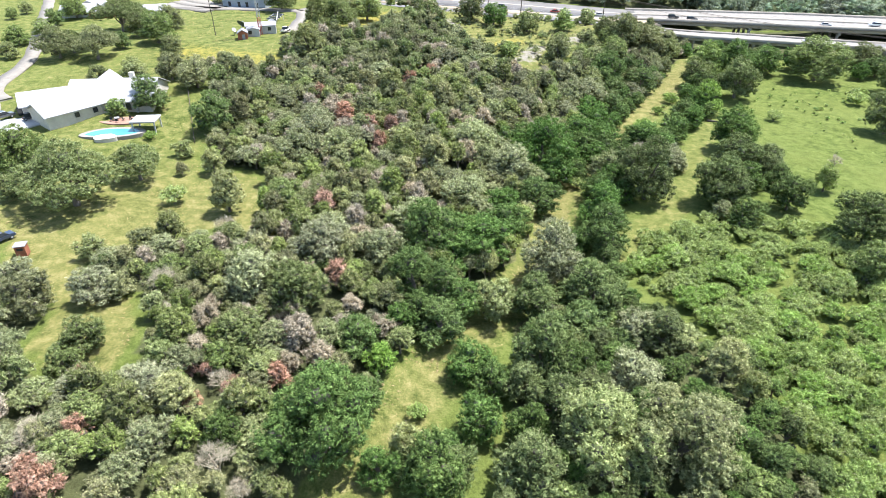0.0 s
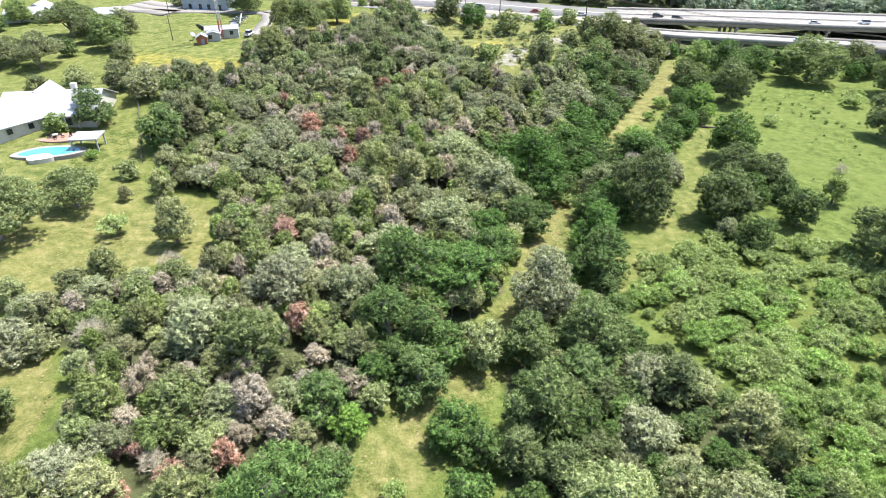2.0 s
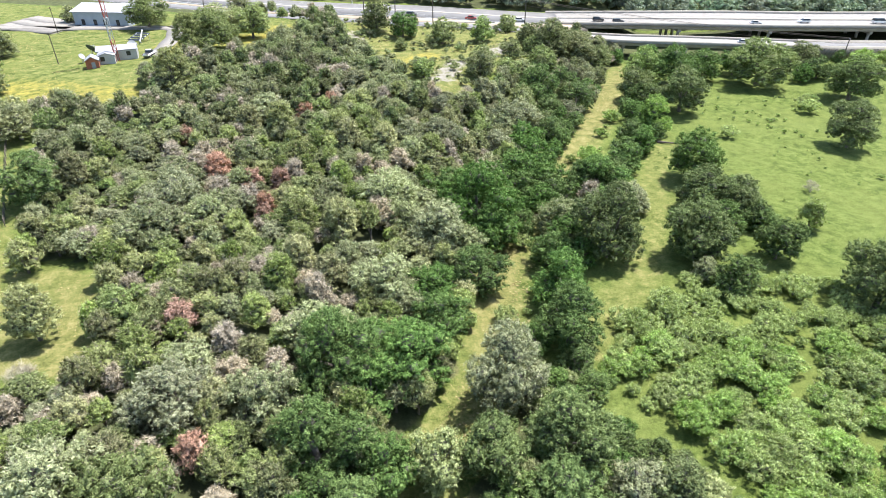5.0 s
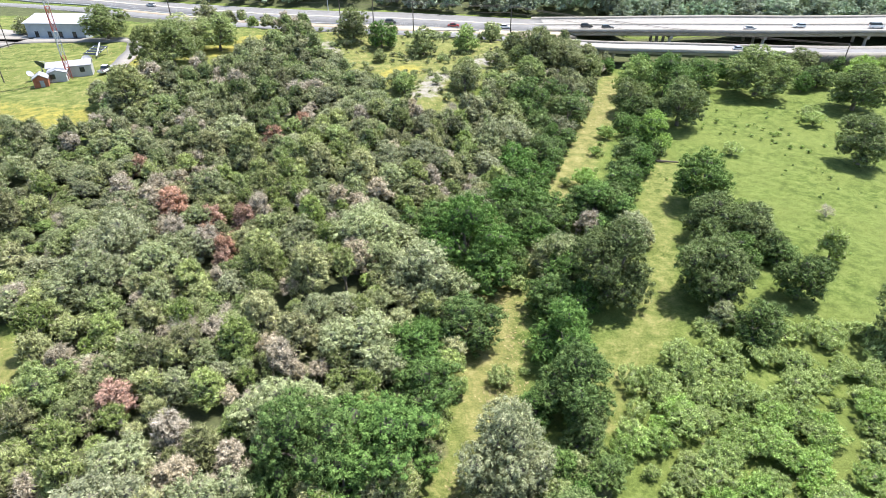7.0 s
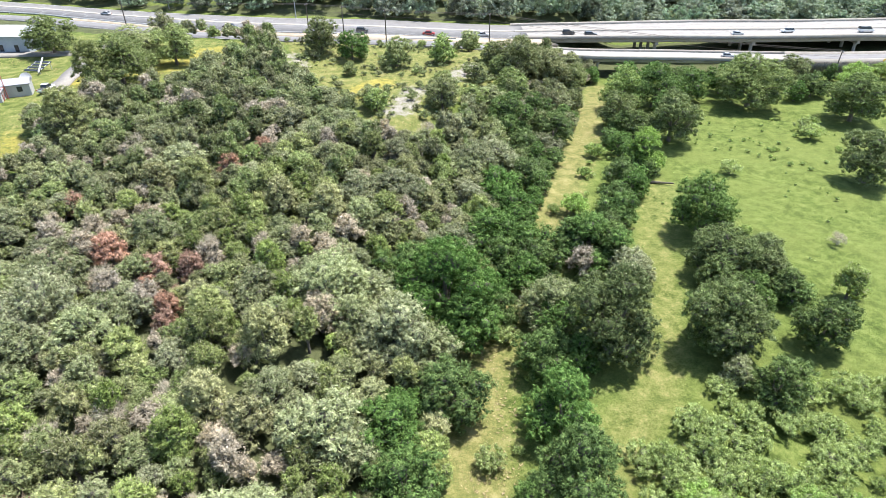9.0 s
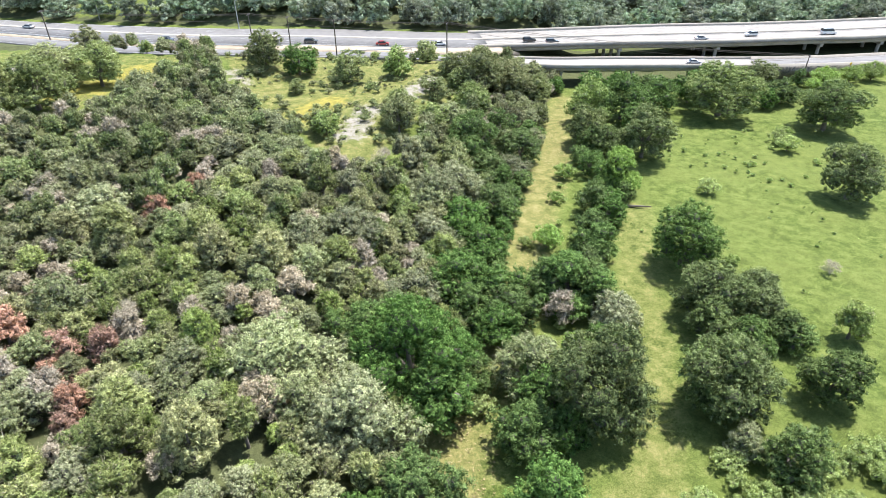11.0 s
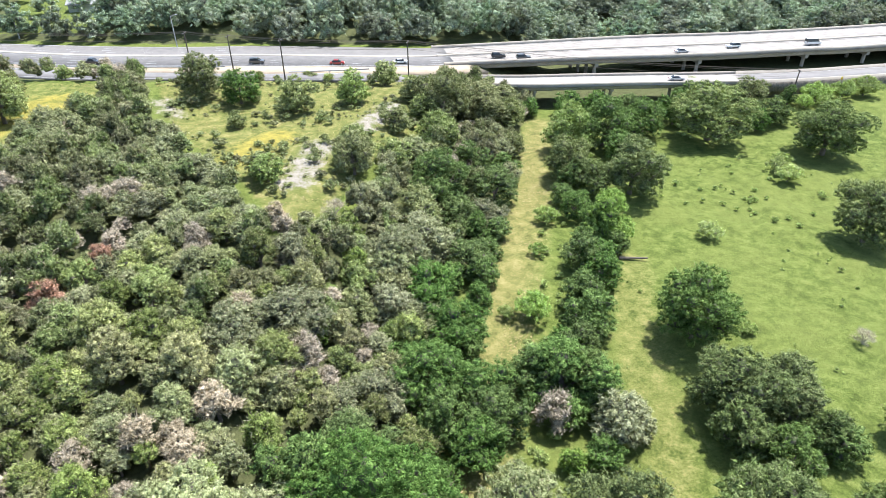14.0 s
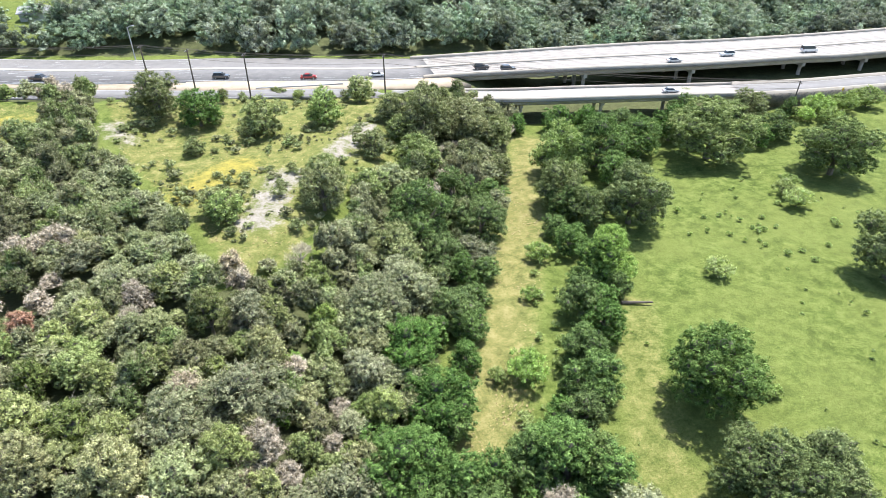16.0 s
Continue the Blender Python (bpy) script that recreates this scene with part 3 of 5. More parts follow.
def grove(name, kind, spots, mat, label, thin=0.6, category="woodland"):
    """Many trees that nobody counts: one object."""
    parts, slots = [], []
    for x, y, w in spots:
        crown, tw, _ = shapes(kind, int(rng.integers(0, 5)), thin, 3 if thin > 0.3 else 0)
        a = rng.uniform(0, 2 * math.pi)
        rot = np.array([[math.cos(a), -math.sin(a), 0], [math.sin(a), math.cos(a), 0], [0, 0, rng.uniform(0.8, 1.25)]]) * w * np.array([rng.uniform(0.82, 1.2), rng.uniform(0.82, 1.2), 1])
        for v, f, s in (crown, (tw, None if tw is None else tri_faces(tw), 2)):
            if v is not None:
                parts.append((v @ rot.T + np.array([x, y, gz(x, y)]), f))
                slots.append(np.broadcast_to(np.int32(s), (len(f),)))
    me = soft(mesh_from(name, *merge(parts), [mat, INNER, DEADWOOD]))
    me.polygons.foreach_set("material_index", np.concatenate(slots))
    return tagged(new(name, me), label, category, kind="stuff")


def scatter(poly_or_test, box, gap, r, keep_off=(), loose=0.33):
    """Spots with at least that gap between them, by a jittered grid, off the trees already placed (x, y, width)."""
    x0, x1, y0, y1 = box
    gx, gy = np.meshgrid(np.arange(x0, x1, gap), np.arange(y0, y1, gap * 0.87))
    gx = gx + (np.arange(gx.shape[0]) % 2)[:, None] * gap / 2
    x, y = (gx + r.uniform(-loose, loose, gx.shape) * gap).ravel(), (gy + r.uniform(-loose, loose, gy.shape) * gap).ravel()
    ok = poly_or_test(x, y)
    x, y = x[ok], y[ok]
    for px, py, pw in keep_off:
        far_enough = np.hypot(x - px, y - py) > (0.33 * pw + 0.7 if pw > 7 else 0.36 * pw + 0.6)
        x, y = x[far_enough], y[far_enough]
    return x, y

# where the single trees stand: x, y, width of the crown
OAKS = [(11, 50, 9.2), (-65, 76, 8.7), (87, 108, 12.7), (81, 95, 9.5), (-1, 50, 8.5), (-71, 284, 18.1), (-42, 265, 18), (-103, 298, 8), (84, 253, 18.5), (70, 247, 15.9), (12, 270, 13.1), (34, 255, 10.9), (49, 257, 9.4), (61, 272, 8.3), (19, 248, 5.4), (23, 216, 7.2), (41, 221, 9), (90, 251, 11.7), (79, 251, 12.6), (64, 234, 11.1), (55, 237, 7.3), (50, 221, 8.7), (64, 254, 8.2), (64, 245, 7.8), (164, 241, 12.7), (-42, 244, 19.3), (-31, 261, 13.7), (22, 219, 6.6), (40, 216, 9.8), (-40, 297, 9.7), (-24, 296, 5), (-53.2, 81, 4.4)]
OAKS += [(-23.9, 79.4, 9.2), (-43.5, 91.9, 4.9), (-30.4, 70.1, 6.4), (-31.7, 65.2, 4.4), (-39.1, 63.9, 5.1), (-45.4, 54.5, 4.6), (-28.3, 52.8, 5.3), (-53.1, 63.4, 4.4), (-52.6, 68, 5.4), (-24.9, 58.9, 4.6), (9.4, 85, 7.7), (16, 85.5, 8.4), (25.9, 85.5, 10.2), (15.3, 70.4, 9.8), (11.6, 65.9, 6.4), (16, 61, 8.3), (11.9, 56.9, 5.9), (35.5, 76.4, 7.2), (20.9, 53.1, 12.4), (30.5, 52.6, 12.9), (19.1, 68.8, 7.1), (34.4, 68.7, 4.8), (24.4, 74, 5.8), (-8.1, 147.6, 5.3), (11.5, 132, 5.8), (-31.1, 129.2, 5.2), (-32.6, 111.5, 7.8), (-28.2, 111.9, 4.3), (-25.5, 113.6, 6), (-23.6, 117.1, 5.5), (-28.4, 107.2, 5.6), (-10.1, 105.1, 4.3)]
OAKS += [(48, 129.7, 14.4), (80.5, 159.6, 11.9), (75, 144.9, 11.4), (83.5, 144.4, 8.2), (64.7, 127.1, 12), (65.3, 115.8, 7.5), (79.3, 124.3, 8.2), (33.8, 103.6, 3.8), (31.3, 176.9, 6.3), (18.2, 161.8, 5.4), (-14.8, 163.8, 5.7), (-6.5, 151.1, 4.3), (-5.1, 159.5, 4.7), (40.8, 170.2, 6), (35.9, 172.2, 4.4), (27.2, 167.4, 4), (49.7, 203.8, 8.1), (87.3, 219.1, 12.3), (99.8, 205, 12.7), (91.8, 208.1, 8.3), (84, 233.3, 7.9), (97.5, 232.8, 14.6), (138.1, 225.8, 22.6), (-92.7, 123.8, 13.5), (-87.1, 157.4, 6), (-61.9, 135.8, 5.4), (-63.2, 92.5, 5.3), (-101.9, 224.5, 14), (-90.7, 207.7, 8.3), (-149.6, 221, 9.1), (-143.4, 204.7, 6.7), (-102.9, 181.1, 7.4)]
OAKS += [(-93.7, 185, 8.2), (-82.4, 184.7, 10.2), (-72.6, 178.5, 11.6), (-178.1, 264.3, 5.6), (-179, 275.9, 5.8)]
OPEN_OAKS = [(-75, 110.7, 21.9), (-67.3, 123.2, 12.4), (-126.6, 204.7, 13.3), (-114.3, 204.8, 16.3), (-122.6, 243.1, 21.4)]
GREY_OAKS = [(-71, 84, 6.6), (-56.5, 80.1, 6.7), (-50.5, 92.2, 5.6), (-30.8, 81.3, 9.3), (-20.7, 92.6, 8.4), (-11, 92.7, 8.5), (-25.7, 70.2, 5.6), (-38.8, 58.8, 6.7), (-36.2, 50.5, 6.1), (-25.2, 55.1, 4.1), (-49.4, 58.1, 4.1), (-25.8, 91.8, 5.6), (20.8, 96.9, 11.6), (28.1, 67.5, 8.7), (31.3, 77.8, 7.1), (-32.4, 150.5, 8.4), (-31.3, 140.4, 11), (-35, 133.8, 9.7), (-25.7, 136.7, 8.3), (-23.2, 141.1, 6.8), (-4, 145.7, 6), (-13.2, 130.4, 5.4), (7.9, 143.1, 11.2), (14.1, 144.3, 7.4), (10.2, 137, 7), (16.6, 134.3, 6), (-1, 122.9, 6.1), (5.1, 117, 9), (7.4, 114.7, 5.8), (-18.2, 111.2, 4.5), (-5.9, 105.9, 8.4)]
GREY_OAKS += [(-2, 108.3, 6.2), (-21.1, 98.7, 6.3), (40.6, 138.2, 9.5), (60.8, 146.3, 5.6), (62.3, 119.9, 4.8), (15.6, 133.7, 10.6), (20.3, 131.8, 7.8), (13.9, 164.1, 7), (6.7, 159.6, 5.6), (-8.6, 142.5, 4.7), (-4.7, 141.3, 4), (22, 173.3, 8.7), (38.7, 185.3, 7.9), (31.2, 159.7, 7.3), (25.4, 159.5, 5.4), (-19.6, 186.7, 8.6), (-20.3, 161.6, 7.7), (0.2, 157.6, 4.8), (9.6, 156.6, 3.2), (41.7, 187.6, 10.2), (46.9, 195, 8.4), (51.2, 194.9, 5.8), (13.8, 170.5, 8.1), (17.3, 173.4, 6), (36.7, 177.8, 6.3), (6.6, 199.4, 4.8), (55.2, 225, 8.2), (63.3, 201.6, 7.4), (48.2, 193.2, 9.1), (77, 219.9, 6)]
ELMS = [(112, 256, 8.5), (120, 254, 8), (129, 250, 8), (149, 245, 8), (158, 241, 7), (101, 259, 7), (21, 264, 11), (176, 237, 6.4), (-13.5, 72.9, 6.6), (-11.1, 63.5, 4.8), (-15.9, 54.6, 12.4), (-2.6, 99.6, 10.4), (6.5, 100.3, 11.2), (-4.7, 86.2, 10.8), (3, 84.5, 7.6), (-7.5, 78.3, 6.2), (-0.5, 78.8, 7.9), (33, 107.1, 10), (31.9, 100.5, 5.4), (22.6, 78, 8.6), (5, 58.5, 6.5), (0.7, 54.3, 4.9), (1.8, 96.1, 7.8), (-6.9, 95.4, 5.3), (14.7, 121.6, 5.4), (24.9, 141.5, 13.5), (27.1, 136.1, 9.2), (19.8, 148.3, 8.8), (37.5, 161, 9.9), (45.3, 169.4, 9.2), (43.6, 156.3, 8.5), (55.1, 154.4, 10.8)]
ELMS += [(38.5, 129.8, 6), (82.6, 134.9, 6.6), (21.4, 122.7, 8.2), (12.6, 117.6, 7.7), (13.1, 109.5, 7.9), (34.8, 116.8, 9.6), (27.4, 106.4, 4.7), (25.7, 151.2, 9), (44.3, 180.6, 7.8), (44.1, 152, 7.9), (38.1, 153.1, 7.1), (66.3, 166.1, 7.4), (54.8, 143, 4.3), (41.8, 127.7, 6.3), (33.3, 145.7, 6.5), (56.7, 211.4, 11.8), (68.2, 223.1, 10.8), (69, 210.3, 10.1), (54.3, 187.6, 7.3), (50.5, 170.6, 4.7), (79.5, 188.7, 6), (82.6, 184.8, 5.4), (82.7, 199.7, 6.4), (89, 212.6, 8.2), (83.4, 206.1, 5.6), (77.2, 181.8, 6.4), (69.6, 173.8, 5.9), (64.3, 164, 5.3), (62.9, 166.5, 3.9), (69.2, 169.4, 4.8), (65.3, 197.5, 5), (59.7, 190.9, 4.7)]
ELMS += [(56.4, 182.3, 5.2), (54.2, 175.3, 4.9), (47.6, 166, 5.8), (77.5, 224, 7.4), (60.3, 198.6, 6), (57.5, 202.2, 7.1), (48.7, 183.9, 5.1), (109.2, 231.8, 14.9), (122.2, 234, 14.1), (108, 222.3, 9.1), (137.2, 239.4, 10.5), (149.3, 248.2, 9.6), (162.1, 228.5, 8.9), (155, 226.6, 7.3), (-79.6, 161.5, 11), (-59.2, 150.8, 11.6), (-110.9, 216.1, 6.6), (-154.2, 253.1, 7.6)]
BRIGHT_TREES = [(-9.6, 70.6, 5), (4.7, 67.9, 3.2), (50.7, 143.6, 3.5), (28.3, 180.5, 3.6), (25.4, 172.7, 2.8), (84.4, 189.5, 11)]
JUNIPERS = [(-47, 258, 7), (-44, 205, 10.7), (-31, 273, 9.4), (84, 270, 3.9), (27, 280, 4), (157, 258, 6.8), (-47, 238, 12.6), (93, 134, 6.4), (-50.2, 97.2, 6), (-39.7, 83.8, 5.2), (-30.9, 99.3, 5), (-38.5, 68.1, 6.1), (-33.4, 69.2, 3.8), (-35.2, 57.2, 6), (-39.7, 54.5, 5.8), (-32.5, 52.7, 3.8), (-27.7, 76.6, 4.1), (-17.5, 77.9, 3.7), (-20.6, 60.2, 3.6), (42.4, 68, 8.8), (44.7, 63.5, 6.2), (-4.6, 53.3, 5.6), (-53.4, 155.1, 7.2), (-47.2, 142, 5.7), (-48.7, 156.7, 5.4), (-47.7, 136, 5.4), (-8.9, 133.1, 7.4), (-1.9, 131.7, 7.4), (-19.5, 133.2, 5.5), (-23.9, 125.2, 5.1), (-36.7, 119.9, 4.8), (-36.7, 126.5, 4.9)]
JUNIPERS += [(-28.8, 122.7, 4.5), (-11, 117.2, 6.5), (-8.3, 122, 6.7), (-3.6, 119.2, 5.8), (-36.1, 110.3, 4.3), (-13.9, 109.8, 4.5), (-13.5, 101.4, 4.7), (5.3, 110.8, 4.8), (-19.6, 107.1, 3.5), (-18.6, 98.6, 3.2), (8.2, 165.1, 7), (18.9, 165.7, 7.2), (-9.5, 138.6, 6.8), (-1.6, 149.6, 6), (0.1, 168.1, 7), (-1.7, 174.5, 7.3), (8.3, 169.8, 6.4), (-14.8, 176, 8), (-22.5, 178.8, 7.2), (-21.2, 154.2, 4.4), (-17.8, 156.2, 4.5), (2.2, 138.7, 3.9), (-2.4, 136.3, 3.7), (15.6, 154.9, 4.9), (-11.8, 168.4, 5.8), (-3.9, 165.4, 5), (6.4, 179.9, 4.8), (18.7, 179.4, 3.5), (2, 210.5, 4.5), (0.9, 187.6, 5.6), (-1, 182, 4.6), (3.6, 173, 5.5)]
JUNIPERS += [(24.9, 180.2, 5.9), (15.7, 180.3, 4.9), (12.4, 180.5, 4.1), (22, 170, 4.6), (28.3, 172.7, 4.9), (18.9, 187.1, 6), (26.7, 187.2, 5.5), (14.2, 196.1, 5.6), (4.5, 190.6, 5.9), (33.4, 186.9, 4.9), (34.3, 194.6, 5.2), (15.4, 169.7, 3.2), (-59, 126.1, 3.6), (-52.4, 128.2, 5.4), (-43.8, 110.3, 7.6)]
RED_JUNIPERS = [(-45, 43, 5.5), (-36, 175, 4.4), (-18, 85.7, 4.7), (-23.3, 63.4, 3.8), (-18.2, 67.1, 2.3), (-29.3, 69.7, 2.3), (-25.7, 76.8, 2.2), (-28.4, 60.4, 3.7), (-33.4, 58.3, 2.6), (-35.3, 63.4, 2.2), (-33.2, 63.4, 2.3), (-47.9, 59.8, 3.4), (-45, 51.6, 3.7), (-26.2, 156.7, 6), (-19.1, 152.7, 4.4), (-13.5, 151.4, 4.8), (-15.5, 141.8, 4.5), (-18.1, 147.2, 3), (-24, 109.2, 4.6), (-28, 107.2, 1.8), (-10.1, 184.9, 4.8), (-15.1, 146.7, 2.8), (-19.6, 148.8, 3.5), (-15.7, 139.2, 3.8), (-13.8, 136.9, 2.2), (-3.9, 193.1, 4.5)]
BARE_TREES = [(-49, 50, 5.1), (104, 149, 3.6), (-45.9, 81.7, 5.3), (-43, 75.7, 3.4), (-45.1, 156.3, 4.8), (-43.3, 145.7, 4), (-26.1, 150.9, 5.3), (-22.9, 131, 3.7), (-18.7, 122.3, 5), (-11.1, 162.3, 3.3), (32.9, 171.6, 4), (-30.5, 199.8, 5.1), (9.3, 190, 4.6), (22.9, 187.7, 4), (33, 201.4, 4.7), (30.7, 194.2, 3.6)]
SHRUBS = [(138, 198, 7.2), (144, 206, 5.1), (46, 280, 3.8), (183, 234, 9.5), (192, 233, 9.6), (201, 233, 11.3), (181, 228, 6.9), (177, 232, 6.2), (-3.6, 61.5, 3.4), (24.5, 113.7, 4.4), (45.3, 108.9, 5), (59.3, 172.3, 7.6), (68.8, 189.3, 3.9), (55.3, 173.5, 3.4), (33, 135.7, 4.5), (76, 199.4, 6.5), (55.3, 165.1, 2.7), (89.6, 157, 3.1), (103.7, 183.3, 5.7), (139.6, 203.3, 5.8), (-73.2, 143.9, 3.4), (-56.3, 113.4, 6.1)]
DYING_JUNIPERS = [(-40.8, 94.4, 4), (-15.4, 97.3, 4.9), (-23.1, 86.4, 3.8), (-15.3, 81.1, 3.7), (-21.7, 70.9, 6.3), (-18.2, 68, 4.8), (-23.7, 76.1, 4.1), (-22.6, 66.7, 3.6), (5.5, 138, 7), (-27.5, 107.4, 3.6), (-16.9, 103.3, 4.8), (-10.3, 100.2, 4.1), (-31.5, 94.4, 3.6), (51.7, 150.5, 5.8), (11.2, 159.7, 5.7), (-9.3, 136.8, 2.6), (-23.6, 170.2, 4.1), (6.7, 156.1, 4.7), (2.2, 149.4, 3.8), (22.6, 167.2, 5.7), (-10.7, 153.9, 5.2), (-2.7, 198.2, 4), (9.7, 194.5, 4.8), (22.7, 198.6, 4.2), (30.4, 167.2, 3.5), (20, 163.9, 3.8), (24.7, 163.9, 3.9)]

OAKS += [(71.8, 139.3, 7.6), (74.7, 134.7, 7.4), (65.0, 128.2, 10.1), (82.4, 135.8, 6.0), (81.4, 141.3, 7.0), (-111.1, 234.3, 12.5), (-105.9, 247.5, 10.9), (-147.2, 232.7, 8.3), (-152.7, 266.4, 11.7), (-87.8, 111.7, 6.9), (-97.2, 170.9, 4.8)]
OPEN_OAKS += [(-125.2, 210.9, 11.4)]

ELMS += [(52.2, 157.2, 7.4), (40.2, 148.8, 6.7), (40.9, 134.3, 7.2), (36.3, 128.2, 7.4), (33.8, 140.2, 5.3)]
OAKS += [(58.1, 153.1, 9.0)]
GREY_OAKS += [(58.7, 146.0, 7.2)]
ELMS += [(83.4, 191.7, 8.2), (74.3, 182.5, 7.5), (74.9, 176.5, 6.3), (68.4, 171.3, 6.7), (62.0, 162.1, 5.3), (60.1, 163.3, 4.6)]


ELMS += [(-3.2, 51.8, 5.6), (-8.2, 51.0, 5.0), (4.2, 69.7, 7.1), (7.0, 66.6, 5.7)]
OAKS += [(1.2, 51.4, 5.4), (158.0, 207.0, 17), (131, 172, 12.5)]
PLACED = {"live_oak": OAKS, "grey_oak": GREY_OAKS, "elm": ELMS, "bright": BRIGHT_TREES, "juniper": JUNIPERS, "red": RED_JUNIPERS, "bare": BARE_TREES, "shrub": SHRUBS, "dry": DYING_JUNIPERS, "open_oak": OPEN_OAKS}
track = smooth_line(TRAIL, 1.0)


def clear_of_track(x, y, w):
    """A tree beside the open stretches of the track stands back far enough to leave it free."""
    i = int(np.argmin(np.hypot(track[:, 0] - x, track[:, 1] - y)))
    dx, dy = x - track[i, 0], y - track[i, 1]
    d, need = math.hypot(dx, dy), 0.42 * w + 2.3
    if d < 0.1 or d >= need or y < 160:
        return x, y
    return x + dx / d * (need - d), y + dy / d * (need - d)


singles = []
for kind, spots in PLACED.items():
    for x, y, w in spots:
        if kind != "shrub":
            x, y = clear_of_track(x, y, w)
        on_meadow = kind == "live_oak" and x > creek(y) + 3 and 100 < y < 212
        in_grove = kind == "live_oak" and bool(inside(OAK_GROVE, np.array([x]), np.array([y]))[0]) and w < 12 or kind == "live_oak" and x < 3 and y < 54
        tree("dark_oak" if on_meadow or in_grove else kind, x, y, w * (1.0 if x < -57 or y > 212 or kind in ("shrub", "open_oak") else 1.1 if x > creek(y) + 14 else 1.16 if x > creek(y) - 4 else 1.22))
        singles.append((x, y, w * 0.55 if kind == "bare" else w))


def in_wood(x, y):
    return (x < creek(y) - 5) & (y < edge_y(NEAR_EDGE, x) - 16) & ~inside(YARD, x, y) & ~inside(ROCKY, x, y) & (dist_to(TRAIL, x, y) > 3.6 + 1.9 * (np.asarray(y) < 112)) & (dist_to(ROCKY, x, y) > 3.0) & (dist_to(YARD, x, y) > 2.5)


big = [(x, y, w) for x, y, w in singles if w > 3]
wx, wy = scatter(in_wood, (-75, 110, 28, 300), 3.45, rng, big)
wk, ww = rng.uniform(0, 1, len(wx)), 3.4 + 3.6 * rng.uniform(0, 1, len(wx)) ** 1.2
patch = np.array([noise.noise((a * 0.035, b * 0.035, 3.0)) for a, b in zip(wx, wy)])
is_oak = wk + patch * 0.9 > 0.55 + 0.2 * ss(160, 200, wy)
grey = is_oak & (rng.uniform(0, 1, len(wx)) < 0.5 - 0.2 * ss(160, 200, wy))
dying = np.array([noise.noise((a * 0.06, b * 0.06, 8.0)) for a, b in zip(wx, wy)]) + 0.25 * ss(10, -40, wx)
chance = rng.uniform(0, 1, len(wx))
bare, dry_one = chance < 0.01 + 0.02 * (dying > 0.15), (chance > 0.05) & (chance < 0.06 + 0.16 * (dying > 0.12))
near_wood = (wy < 190) & (wx > -55)
counts = {k: len(PLACED.get(k, ())) for k in TREE}
rest = {"juniper": [], "live_oak": [], "grey_oak": [], "dry": []}
for i in range(len(wx)):
    kind = "bare" if bare[i] else "dry" if dry_one[i] else "grey_oak" if grey[i] else "live_oak" if is_oak[i] else "juniper"
    if near_wood[i] and counts[kind] < 290:
        tree(kind, wx[i], wy[i], ww[i], crowded=True)
        counts[kind] += 1
    else:
        rest["juniper" if kind == "bare" else kind].append((wx[i], wy[i], ww[i]))
if rest["juniper"]:
    grove("juniper_wood", "juniper", rest["juniper"], LEAF["wood_juniper"], "dense wood of dark olive junipers on a slope", 0.5)
if rest["live_oak"]:
    grove("oak_wood", "live_oak", rest["live_oak"], LEAF["wood_oak"], "dense wood of olive-green live oaks", 0.55)
if rest["grey_oak"]:
    grove("lichen_oak_wood", "grey_oak", rest["grey_oak"], LEAF["grey_oak"], "wood of grey-green lichen-covered oaks", 0.55)
if rest["dry"]:
    grove("dying_juniper_wood", "dry", rest["dry"], LEAF["dry"], "scattered dying junipers with grey-brown needles", 0.62)

# undergrowth between the oaks beside the track
ux, uy = scatter(lambda x, y: inside(OAK_GROVE, x, y) & (dist_to(TRAIL, x, y) > 5), (5, 55, 40, 102), 3.6, rng, big)
for i in range(len(ux)):
    tree(("dark_oak", "live_oak", "elm", "dark_oak")[i % 4], ux[i], uy[i], rng.uniform(3.6, 6.2), crowded=True)

# the thicket of light-green shrubs beside the meadow
tx, ty = scatter(lambda x, y: inside(THICKET, x, y) & (np.sin(x * 0.45 + np.sin(y * 0.3) * 2) * np.sin(y * 0.38 + 1.0) < 0.8), (30, 112, 30, 125), 3.2, rng, [s for s in singles if s[2] > 5], 0.55)
for i in range(len(tx)):
    if i < 250:
        tree("shrub", tx[i], ty[i], 2.6 + 4.0 * rng.uniform() ** 1.2)
if len(tx) > 250:
    grove("shrub_thicket", "shrub", [(tx[i], ty[i], rng.uniform(3.2, 5.4)) for i in range(250, len(tx))], LEAF["shrub"], "thicket of light-green mesquite shrubs", 0.9, "thicket")


# grass: tufts over the open ground
def tufts(name, test, count, box, height, mat, label):
    x = rng.uniform(box[0], box[1], count)
    y = rng.uniform(box[2], box[3], count)
    ok = test(x, y)
    x, y = x[ok], y[ok]
    clump = np.array([noise.noise((a * 0.12, b * 0.12, 9.0)) for a, b in zip(x, y)])
    ok = clump + rng.uniform(-0.9, 0.9, len(x)) > -0.2
    x, y = x[ok], y[ok]
    base = np.stack((x, y, ground(x, y) - 0.02), -1)
    tris = []
    for k in range(2):
        a = rng.uniform(0, 2 * math.pi, len(x))
        w = rng.uniform(0.08, 0.22, len(x))[:, None]
        side = np.stack((np.cos(a), np.sin(a), 0 * a), -1) * w
        tip = base + np.stack((0.3 * np.cos(a + 1.57), 0.3 * np.sin(a + 1.57), height * rng.uniform(0.3, 1.3, len(x))), -1)
        tris.append(np.stack((base - side, base + side, tip), 1).reshape(-1, 3))
    v = np.concatenate(tris)
    return tagged(new(name, mesh_from(name, v, tri_faces(v), mat)), label, "grass", kind="stuff")


